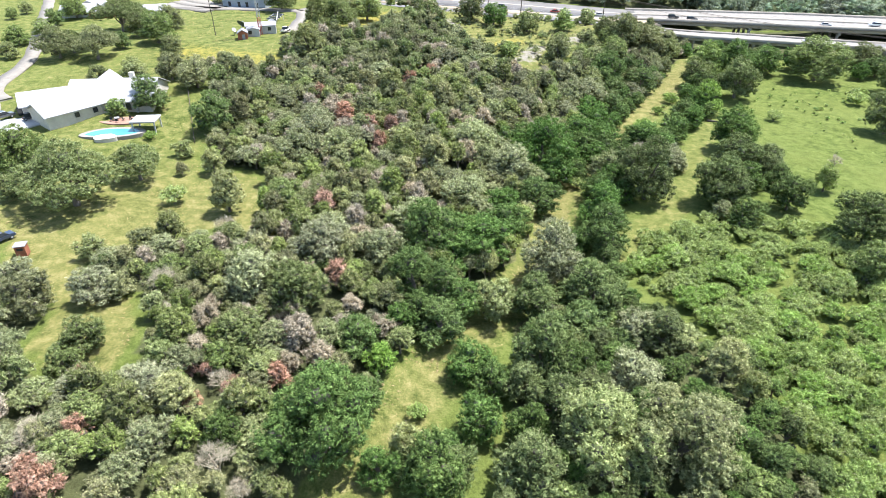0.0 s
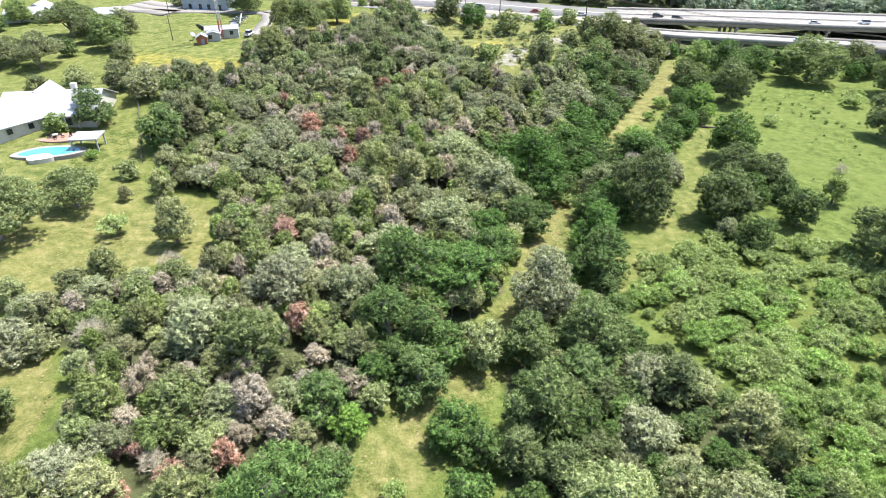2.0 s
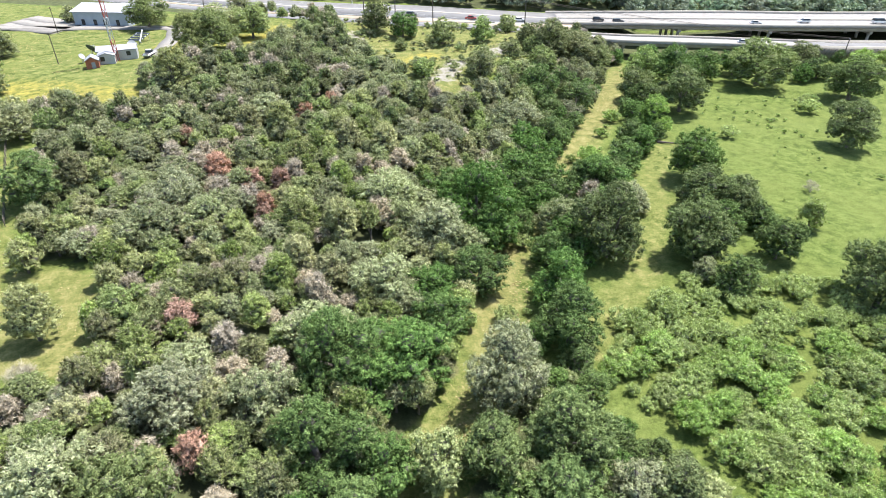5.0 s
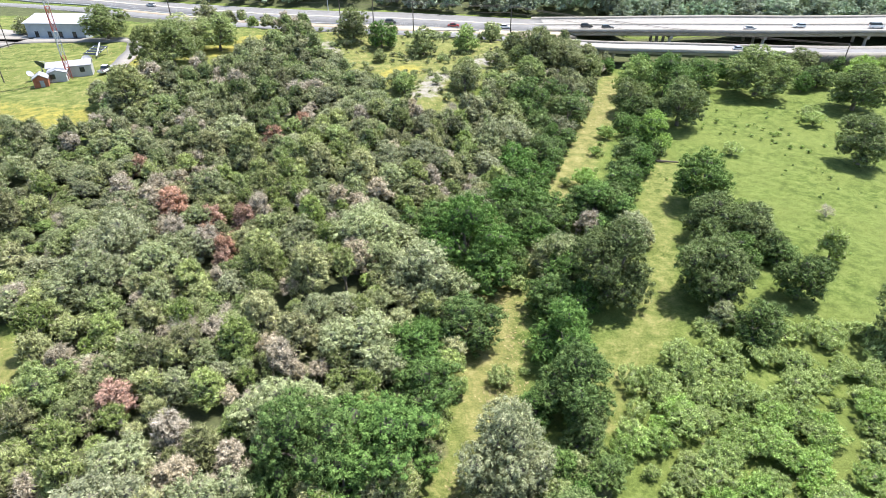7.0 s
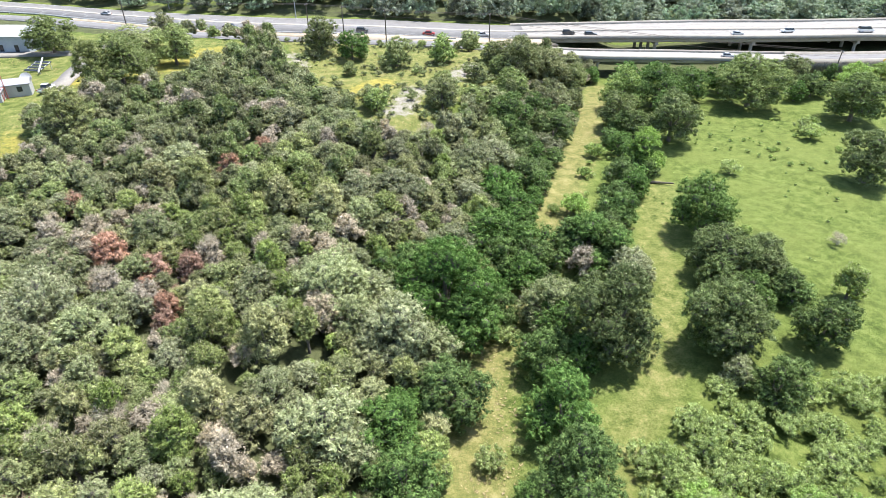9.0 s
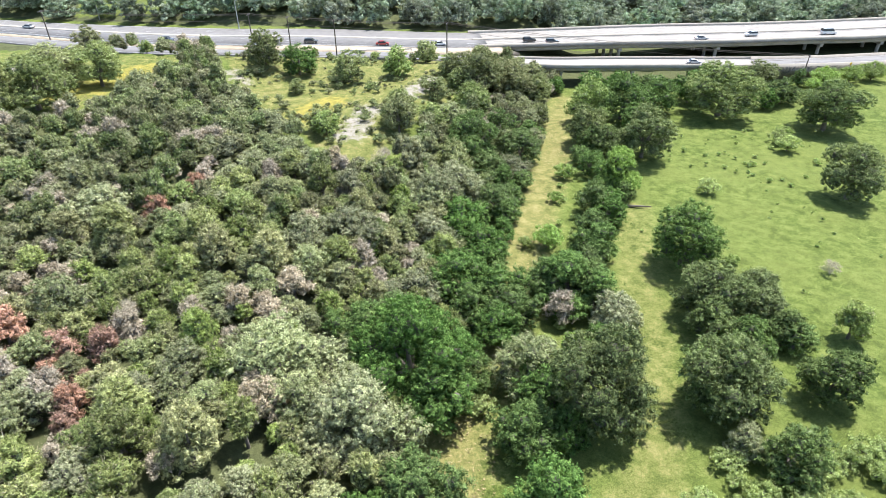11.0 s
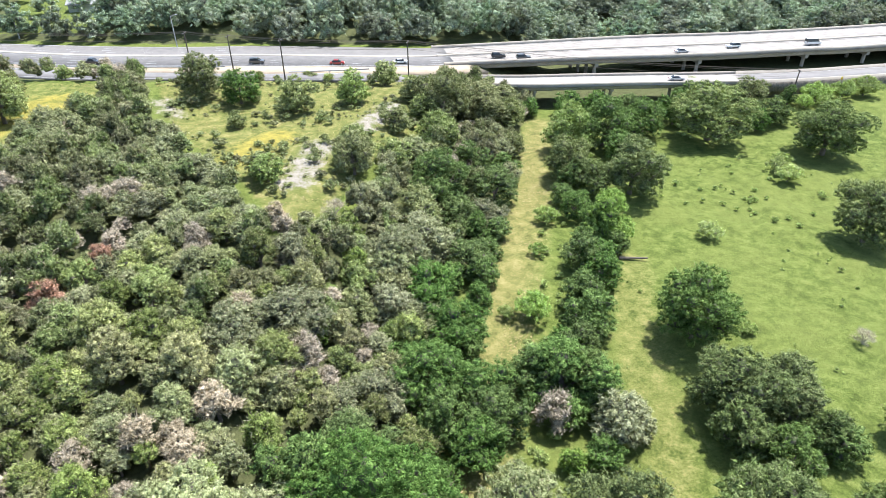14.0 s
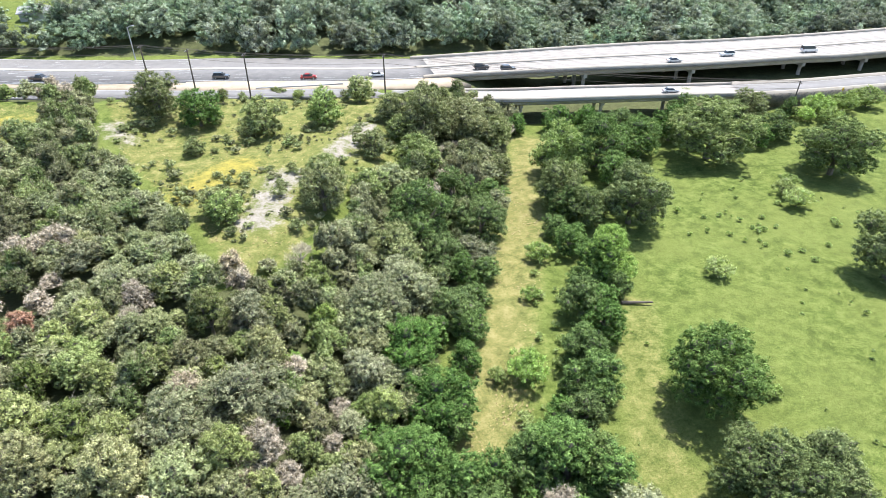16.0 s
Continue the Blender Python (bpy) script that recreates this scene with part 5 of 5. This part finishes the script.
def vehicle(style, colour, x, y, z, turn, place="on the highway"):
    lower, cabin, width = BODY[style]
    names = {"sedan": "sedan", "suv": "suv", "pickup": "pickup_truck", "van": "van", "cart": "utility_cart"}
    v = thing(names[style], f"{colour} {names[style].replace('_', ' ')} {place}", "car" if style in ("sedan", "suv") else names[style].replace("_", " "), x, y, z, turn, "cars on the highway" if "highway" in place else "")
    paint = car_paint(colour, COLOURS[colour])
    bm = prism(lower, width)
    bmesh.ops.bevel(bm, geom=[e for e in bm.edges if e.is_manifold and e.calc_face_angle(0) > 1.2], offset=0.09, segments=2, affect="EDGES")
    part("body", bm, paint, v)
    bm = prism(cabin, width - 0.16)
    top = max(c[1] for c in cabin)
    for vert in bm.verts:
        if vert.co.z > top - 0.2:
            vert.co.y *= 0.8
    part("glazing", bm, GLASS, v, "dark tinted glass")
    xs = [c[0] for c in cabin if c[1] > top - 0.2]
    part("roof", block(max(xs) - min(xs) + 0.1, (width - 0.16) * 0.82, 0.07, ((max(xs) + min(xs)) / 2, 0, top - 0.02), 0, 0.03), paint, v)
    reach = 0.62 * lower[-1][0]
    for wx_, side in ((reach, 1), (reach, -1), (-reach, 1), (-reach, -1)):
        y_ = side * (width / 2 - 0.1)
        wheel = part("wheel", rod((wx_, y_ - 0.12, 0.34), (wx_, y_ + 0.12, 0.34), 0.34, 0.34, 14), BLACK, v)
        part("rim", rod((wx_, y_ + side * 0.1, 0.34), (wx_, y_ + side * 0.135, 0.34), 0.2, 0.2, 10), STEEL, wheel)
    for side in (1, -1):
        part("headlight", block(0.1, 0.35, 0.14, (lower[-2][0] - 0.06, side * (width / 2 - 0.3), lower[-2][1] + 0.08)), LAMPGLASS, v)
        part("tail_light", block(0.1, 0.3, 0.18, (lower[1][0] + 0.03, side * (width / 2 - 0.25), lower[1][1] - 0.18)), TAILGLASS, v)
    if style == "pickup":
        part("cargo_bed", block(1.85, 1.6, 0.03, (-1.8, 0, 1.1)), BLACK, v)
    return v


def road_turn(x, line=None):
    ln = between(0.7) if line is None else line
    i = int(np.argmin(np.abs(ln[:, 0] - x)))
    d = ln[i + 1] - ln[i - 1]
    return math.degrees(math.atan2(d[1], d[0]))


for style, colour, x, y, flip in (("pickup", "black", -21, 321.5, 0), ("suv", "dark grey", 28, 304.0, 0), ("sedan", "red", 52, 297.0, 0), ("sedan", "white", 72, 294.5, 0), ("suv", "black", 105, 291.5, 0), ("suv", "dark grey", 112, 287.0, 0), ("sedan", "silver", 166, 275.5, 0), ("suv", "white", 187, 275.0, 180), ("van", "white", 216, 268.5, 0), ("sedan", "silver", -75, 362, 180)):
    vehicle(style, colour, x, y, float(road_z(x)) + 0.03, road_turn(x) + flip)
vehicle("sedan", "silver", 150, 256.5, float(np.interp(150, rn[:, 0], ramp_z)) + 0.03, road_turn(150, rn), "on the ramp beside the highway")

# a leaning yellow road sign beside the ramp
g = gz(176, 230)
sign = thing("road_sign", "small yellow diamond road sign beside the ramp", "road sign", 196, 238.0, 2.5, 10)
part("post", rod((0, 0, 0), (0, 0, 5.2), 0.06), STEEL, sign)
part("sign_plate", block(0.9, 0.05, 0.9, (0, -0.05, 4.6), 0, 0, (0, 45)), YELLOW, sign)


# ---- houses and yards ----
def gable(parent, length, width, wall_h, rise, at, turn, wall_mat, roof_mat, over=0.7, z=0.0):
    """A walled block with a pitched roof; its ridge runs along its length."""
    m = pose(at[0], at[1], z, 0, 0, turn)
    w = width / 2
    bm = prism([(-w, -1.0), (w, -1.0), (w, wall_h), (0, wall_h + rise), (-w, wall_h)], length)
    bm.transform(m @ pose(0, 0, 0, 0, 0, 90))
    part("wall", bm, wall_mat, parent)
    slope = rise / w
    for s in (1, -1):
        edge = (s * (w + over), wall_h - slope * over)
        bm = prism([(0, wall_h + rise + 0.08), edge[:1] + (edge[1] + 0.08,), edge[:1] + (edge[1] + 0.28,), (0, wall_h + rise + 0.3)], length + 2 * over)
        bm.transform(m @ pose(0, 0, 0, 0, 0, 90))
        part("roof", bm, roof_mat, parent)


def window(parent, at, turn, w=1.2, h=1.3):
    m = pose(at[0], at[1], at[2], 0, 0, turn)
    bm = block(w + 0.2, 0.1, h + 0.2)
    bm.transform(m)
    win = part("window", bm, WHITE, parent)
    bm = block(w, 0.06, h, (0, -0.06, 0.1))
    bm.transform(m)
    part("pane", bm, GLASS, win)


HZ = gz(-95, 160)
house = thing("house", "long limestone house with a white metal roof", "house", 0, 0, HZ)
gable(house, 22, 17, 3.0, 3.6, (-91, 168), 6, STONE, ROOF_WHITE)
gable(house, 17, 10.5, 2.9, 2.2, (-99, 157.5), 52, STONE, ROOF_WHITE)
gable(house, 11, 10, 2.8, 2.2, (-109, 163), 30, STONE, ROOF_WHITE)
gable(house, 9, 7, 3.6, 3.0, (-96, 172), 96, STONE, ROOF_WHITE)
part("chimney", block(1.3, 1.3, 7.4, (-88, 172, 0), 6, 0.05), STONE, house)
for k in range(5):
    part("porch_post", block(0.3, 0.3, 3.0, (-94.5 + 3.0 * k, 158.4 + 0.25 * k, 0)), WHITE, house)
# no hole in the wall: a dark panel stands for the shade inside
part("garage_opening", block(4.6, 0.1, 2.3, (-111.3, 157.9, 0), 30), GLASS, house)
for at, turn in (((-101.5, 149.6, 0.9), -38), ((-106.2, 153.3, 0.9), -38), ((-95.4, 153.2, 0.9), 52), ((-92.5, 157.0, 0.9), 52)):
    window(house, at, turn)
for k in range(3):
    window(house, (-93.0 + 4 * k, 159.2 + 0.3 * k, 0.6), 6, 1.6, 1.9)

pav = thing("pavilion", "open poolside pavilion with a flat white roof", "pavilion", -75.8, 149.0, gz(-76, 149), 4)
part("roof", block(6.2, 5.4, 0.35, (0, 0, 2.8), 0, 0.05), ROOF_WHITE, pav)
for a in (-2.7, 2.7):
    for b in (-2.2, 2.2):
        part("post", block(0.3, 0.3, 2.8, (a, b, 0)), WHITE, pav)


def blob(rx, ry, n=36, seed=1, wob=0.12):
    r = random.Random(seed)
    ph = [r.uniform(0, 6.28) for _ in range(3)]
    return [((rx * (1 + wob * math.sin(2 * a + ph[0]) + wob * 0.6 * math.sin(3 * a + ph[1]))) * math.cos(a), (ry * (1 + wob * math.sin(2 * a + ph[2]))) * math.sin(a)) for a in (6.2832 * i / n for i in range(n))]


pz = gz(-83, 145.5)
pool = thing("swimming_pool", "kidney-shaped turquoise swimming pool with pale stone coping", "swimming pool", -83, 145.6, pz + 0.0, 10)
part("coping", prism(blob(7.0, 3.8, seed=3), 1.2, "z"), DECK, pool, "pale stone coping")
bm = prism(blob(5.7, 2.7, seed=3), 0.1, "z")
bm.transform(Matrix.Translation((0, 0, 0.56)))
part("water", bm, WATER, pool, "turquoise pool water")
bm = prism(blob(2.6, 2.0, seed=9), 1.3, "z")
bm.transform(Matrix.Translation((-1.2, -3.2, 0.1)))
part("rock_edge", bm, STONE, pool)
patio = part("patio", prism(blob(6.5, 2.6, seed=5, wob=0.06), 1.0, "z"), BRICK)
patio.matrix_world = pose(-84, 154.0, gz(-84, 154) - 0.3, 0, 0, 5)
tagged(patio, "terracotta-paved patio beside the pool", "patio", kind="structure")
PZ = gz(-84, 154) + 0.2
chair = thing("patio_chair", "dark metal patio chair on the terrace", "chair", -87, 153.2, PZ, 20, "patio chairs")
part("seat", block(0.55, 0.55, 0.08, (0, 0, 0.42), 0, 0.02), BLACK, chair)
part("backrest", block(0.55, 0.07, 0.5, (0, 0.27, 0.48), 0, 0.02), BLACK, chair)
for a in (-0.22, 0.22):
    for b in (-0.22, 0.22):
        part("leg", rod((a, b, 0), (a, b, 0.43), 0.03), BLACK, chair)
for x, y, t in ((-85.2, 152.6, 200), (-84, 153.8, 90), (-82.5, 154.4, 10), (-81.2, 153.2, 160), (-79.9, 154.6, 250)):
    copy_thing(chair, pose(x, y, PZ, 0, 0, t))
table = thing("patio_table", "round pale patio table on the terrace", "table", -85.8, 154.0, PZ)
part("tabletop", rod((0, 0, 0.7), (0, 0, 0.76), 0.7, 0.7, 20), WHITE, table)
part("stem", rod((0, 0, 0), (0, 0, 0.7), 0.08), BLACK, table)
part("foot", rod((0, 0, 0), (0, 0, 0.05), 0.35, 0.3, 14), BLACK, table)


def paving(name, line, width, mat, label, lift=0.12):
    """A track laid over the ground along a line."""
    ln = resample(smooth_line(line, 2.0), max(8, int(sum(math.dist(p, q) for p, q in zip(line, line[1:])) / 2)))
    t = np.gradient(ln, axis=0)
    t /= np.linalg.norm(t, axis=1, keepdims=True)
    nrm = np.c_[t[:, 1], -t[:, 0]]
    w = width * (1 + 0.08 * np.sin(np.arange(len(ln)) * 0.9))[:, None] / 2
    z = ground(ln[:, 0], ln[:, 1]) + 0.3 + lift
    return tagged(slab(name, ln - nrm * w, ln + nrm * w, z, 0.7, mat), label, "driveway", kind="structure")


paving("driveway", [(-116, 149), (-109, 152), (-106.5, 155.5)], 9, WHITE, "pale concrete driveway in front of the house")
paving("driveway", [(-122, 158), (-132, 178), (-137, 205), (-158, 249), (-188, 310), (-215, 360)], 4.6, GRAVEL, "pale gravel lane between lawns")
paving("driveway", [(-150, 175), (-138, 178), (-124, 168)], 5, GRAVEL, "pale gravel lane to the house")
paving("driveway", [(-59, 240), (-58.5, 252), (-59, 268), (-63, 280), (-78, 284), (-98, 286), (-130, 292)], 5, GRAVEL, "pale caliche track over the meadow")
for o in (-6.5, 0, 6.5):
    paving("driveway", [(-99 + 0.42 * o, 288 + 0.9 * o), (-112 + 0.42 * o, 294 + 0.9 * o), (-125 + 0.42 * o, 303 + 0.9 * o)], 7.2, GRAVEL, "pale caliche yard in front of a metal building", 0.12 + 0.004 * o)
paving("driveway", [(-63, 281), (-54, 292), (-45, 302)], 5, GRAVEL, "pale caliche track to the highway")
vehicle("pickup", "dark grey", -116, 154.6, gz(-116, 154.6) + 0.4, 60, "parked on the house's driveway")
vehicle("cart", "black", -108.6, 154.0, gz(-108.6, 154) + 0.42, 30, "parked beside the house")
vehicle("suv", "dark blue", -81.6, 96.3, gz(-81.6, 96.3), 60, "parked on dry grass under an oak")
vehicle("pickup", "white", -60, 240.5, gz(-60, 240.5) + 0.4, 80, "parked on the gravel track")

stand = thing("deer_blind", "small rust-red wooden box hut on dry grass", "hut", -75.5, 92.5, gz(-75.5, 92.5), 15)
part("wall", block(1.7, 1.7, 2.1, (0, 0, 0), 0, 0.03), REDWOOD, stand)
part("roof", block(2.0, 2.0, 0.15, (0, 0, 2.1), 0, 0.02), SHADE_ROOF, stand)
# black panel on the closed wall, in place of the hut's dark inside
part("opening", block(1.0, 0.08, 0.5, (0, -0.86, 1.3)), BLACK, stand)

fence = thing("yard_fence", "low dark wire fence along the yard", "fence", 0, 0, 0)
fa, fb = np.array([-75.4, 178.0]), np.array([-62.0, 143.0])
for k in range(13):
    p = fa + (fb - fa) * k / 12
    part("post", rod((p[0], p[1], gz(*p) - 0.2), (p[0], p[1], gz(*p) + 1.5), 0.07), POLEWOOD, fence)
for k in range(12):
    p, q = fa + (fb - fa) * k / 12, fa + (fb - fa) * (k + 1) / 12
    for h in (0.5, 0.95, 1.4):
        part("rail", rod((p[0], p[1], gz(*p) + h), (q[0], q[1], gz(*q) + h), 0.04, 0.04, 5), POLEWOOD, fence)

# the radio site on the meadow
sz = gz(-72, 232)
shed = thing("garden_shed", "rust-red wooden shed with a grey gable roof", "shed", -73.3, 230.5, sz, 15)
gable(shed, 3.6, 3.4, 2.3, 1.0, (0, 0), 90, REDWOOD, SHADE_ROOF, 0.25)
part("door", block(1.0, 0.08, 1.9, (0.3, -1.85, 0)), SHADE_ROOF, shed)
hut = thing("equipment_hut", "white equipment building with a pale grey roof", "building", -69.5, 237.5, sz, 12)
gable(hut, 11, 5.0, 2.8, 0.9, (1.0, 3.2), 0, WHITE, SHADE_ROOF, 0.3)
gable(hut, 4.5, 4.5, 2.5, 0.7, (-1.6, -2.0), 90, WHITE, SHADE_ROOF, 0.3)
part("door", block(1.0, 0.08, 2.0, (-0.6, -4.3, 0)), STEEL, hut)
window(hut, (-2.6, -4.3, 1.0), 0)
window(hut, (4.2, 0.65, 1.0), 0)
tower = thing("radio_tower", "tall red and white steel lattice radio tower", "radio tower", -68.3, 236.0, sz)
REDSTEEL = surface("red_tower_paint", (0.3, 0.06, 0.04), (0.45, 0.12, 0.09), 1, 0.5, 0.2, 0.05)
legs = [(0.7 * math.cos(a), 0.7 * math.sin(a)) for a in (0.5, 2.59, 4.69)]
for k in range(12):
    mat = REDSTEEL if (k // 2) % 2 == 0 else WHITE
    z0, z1 = 3.2 * k, 3.2 * (k + 1)
    for i in range(3):
        (x0, y0), (x1, y1) = legs[i], legs[(i + 1) % 3]
        part("leg", rod((x0, y0, z0), (x0, y0, z1), 0.09, 0.09, 6), mat, tower)
        part("brace", rod((x0, y0, z0), (x1, y1, z1), 0.05, 0.05, 5), mat, tower)
        part("brace", rod((x1, y1, z0), (x0, y0, z1), 0.05, 0.05, 5), mat, tower)
        part("brace", rod((x0, y0, z1), (x1, y1, z1), 0.05, 0.05, 5), mat, tower)


def dish(x, y, radius, turn, mat, label):
    d = thing("satellite_dish", label, "satellite dish", x, y, gz(x, y), turn)
    bm = bmesh.new()
    rings = 5
    m = Matrix.Translation((0, 0, 1.0 + radius)) @ pose(0, 0, 0, 50, 0, 0)
    grid = []
    for i in range(rings + 1):
        rr = radius * i / rings
        grid.append([bm.verts.new(m @ Vector((rr * math.cos(6.2832 * j / 20), rr * math.sin(6.2832 * j / 20), 0.25 * rr * rr / radius))) for j in range(20)])
    for a, b in zip(grid, grid[1:]):
        for j in range(20):
            bm.faces.new((a[j], a[(j + 1) % 20], b[(j + 1) % 20], b[j]))
    bmesh.ops.remove_doubles(bm, verts=bm.verts[:], dist=0.001)
    bmesh.ops.solidify(bm, geom=bm.faces[:], thickness=0.06)
    part("reflector", bm, mat, d)
    part("mast", rod((0, 0, -0.2), (0, 0, 1.0 + radius), 0.14, 0.1), STEEL, d)
    tip = m @ Vector((0, 0, radius * 0.9))
    part("feed", rod(tip, m @ Vector((0, 0, radius * 0.7)), 0.15, 0.1), STEEL, d)
    for j in range(3):
        part("strut", rod(m @ Vector((radius * math.cos(2.09 * j), radius * math.sin(2.09 * j), 0.25 * radius)), tip, 0.03, 0.03, 5), STEEL, d)


DARKMESH = surface("dark_green_mesh", (0.04, 0.055, 0.04), (0.09, 0.11, 0.08), 1, 0.7, 0.2, 0.1)
dish(-76.3, 240.0, 1.9, 150, DARKMESH, "large dark mesh satellite dish on a mast")
dish(-66.5, 247.0, 1.4, 20, WHITE, "large white satellite dish on a mast")
dish(-78.2, 236.2, 0.9, 60, STEEL, "small grey satellite dish on a mast")

rack = thing("solar_rack", "dark ground rack of panels with a white beam", "panel rack", -69.0, 263.0, gz(-69, 263), -20)
for k in range(4):
    part("panel", block(5.2, 0.8, 0.08, (0, -2.4 + 1.6 * k, 0.9 + 0.35 * k), 0, 0, (25, 0)), GLASS, rack)
for a in (-2.2, 2.2):
    part("post", rod((a, -2.4, 0), (a, -2.4, 1.0), 0.08), STEEL, rack)
    part("post", rod((a, 2.4, 0), (a, 2.4, 2.1), 0.08), STEEL, rack)
    part("beam", rod((a, -2.6, 0.8), (a, 2.8, 2.1), 0.07), STEEL, rack)
part("white_beam", rod((-1.5, 4.5, 2.6), (3.4, -4.5, 0.9), 0.22, 0.22), WHITE, rack)

BZ = gz(-87, 296)
hall = thing("metal_building", "blue-grey metal building with a white low-pitched roof", "building", -87.3, 297.0, BZ, -14)
gable(hall, 21, 16, 5.0, 1.6, (0, 0), 0, BLUEGREY, ROOF_WHITE, 0.6)
for k in (-7, -2.3, 1.6, 6.6):
    part("door", block(1.3, 0.1, 2.4, (k, -8.06, 0)), GLASS, hall)
part("step", block(15, 2.4, 0.6, (0, -9.3, -0.2), 0, 0.05), WHITE, hall)

far_house = thing("farmhouse", "low white farmhouse with a pale metal roof", "house", -150, 272, gz(-150, 272), 8)
gable(far_house, 13, 8, 3.0, 1.8, (-3, 0), 0, WHITE, ROOF_WHITE)
gable(far_house, 9, 8, 3.0, 1.8, (-2, 11), 90, WHITE, ROOF_WHITE)
gable(far_house, 9, 5, 2.6, 1.2, (6.5, -3.5), 0, REDWOOD, ROOF_WHITE)
for k in (-7, -3.5, 0):
    window(far_house, (k, -4.05, 0.9), 0)
for x, y, turn, mat in ((-7, 417, 20, ROOF_WHITE), (-32, 399, -10, SHADE_ROOF)):
    h2 = thing("house", "small pale house in a clearing beyond the highway", "house", x, y, gz(x, y), turn)
    gable(h2, 10, 7, 2.8, 1.6, (0, 0), 0, WHITE, mat)
    part("door", block(1.0, 0.1, 2.0, (1.0, -3.56, 0)), STEEL, h2)
    window(h2, (-2.5, -3.55, 0.9), 0)
barn = thing("garage", "low white garage among oaks", "garage", -122, 272, gz(-122, 272), 20)
gable(barn, 9, 7, 2.8, 1.6, (0, 0), 0, WHITE, ROOF_WHITE)
part("door", block(3.2, 0.1, 2.2, (0, -3.55, 0)), STEEL, barn)
for x, y, h in ((-85.4, 236.5, 9.0), (-101, 279, 9.0)):
    p = thing("utility_pole", "plain dark wooden pole on the meadow", "utility pole", x, y, gz(x, y), 0, "utility poles")
    part("pole", rod((0, 0, -0.4), (0, 0, h), 0.16, 0.11), POLEWOOD, p)
    part("crossarm", block(1.2, 0.1, 0.1, (0, 0, h - 0.5), 30), POLEWOOD, p)

# a fallen log at the meadow's edge
tagged(part("fallen_log", rod((82.5, 182.5, 0.3), (87.5, 180.6, 0.35), 0.34, 0.16, 9), POLEWOOD), "dark fallen log at the meadow's edge", "log")
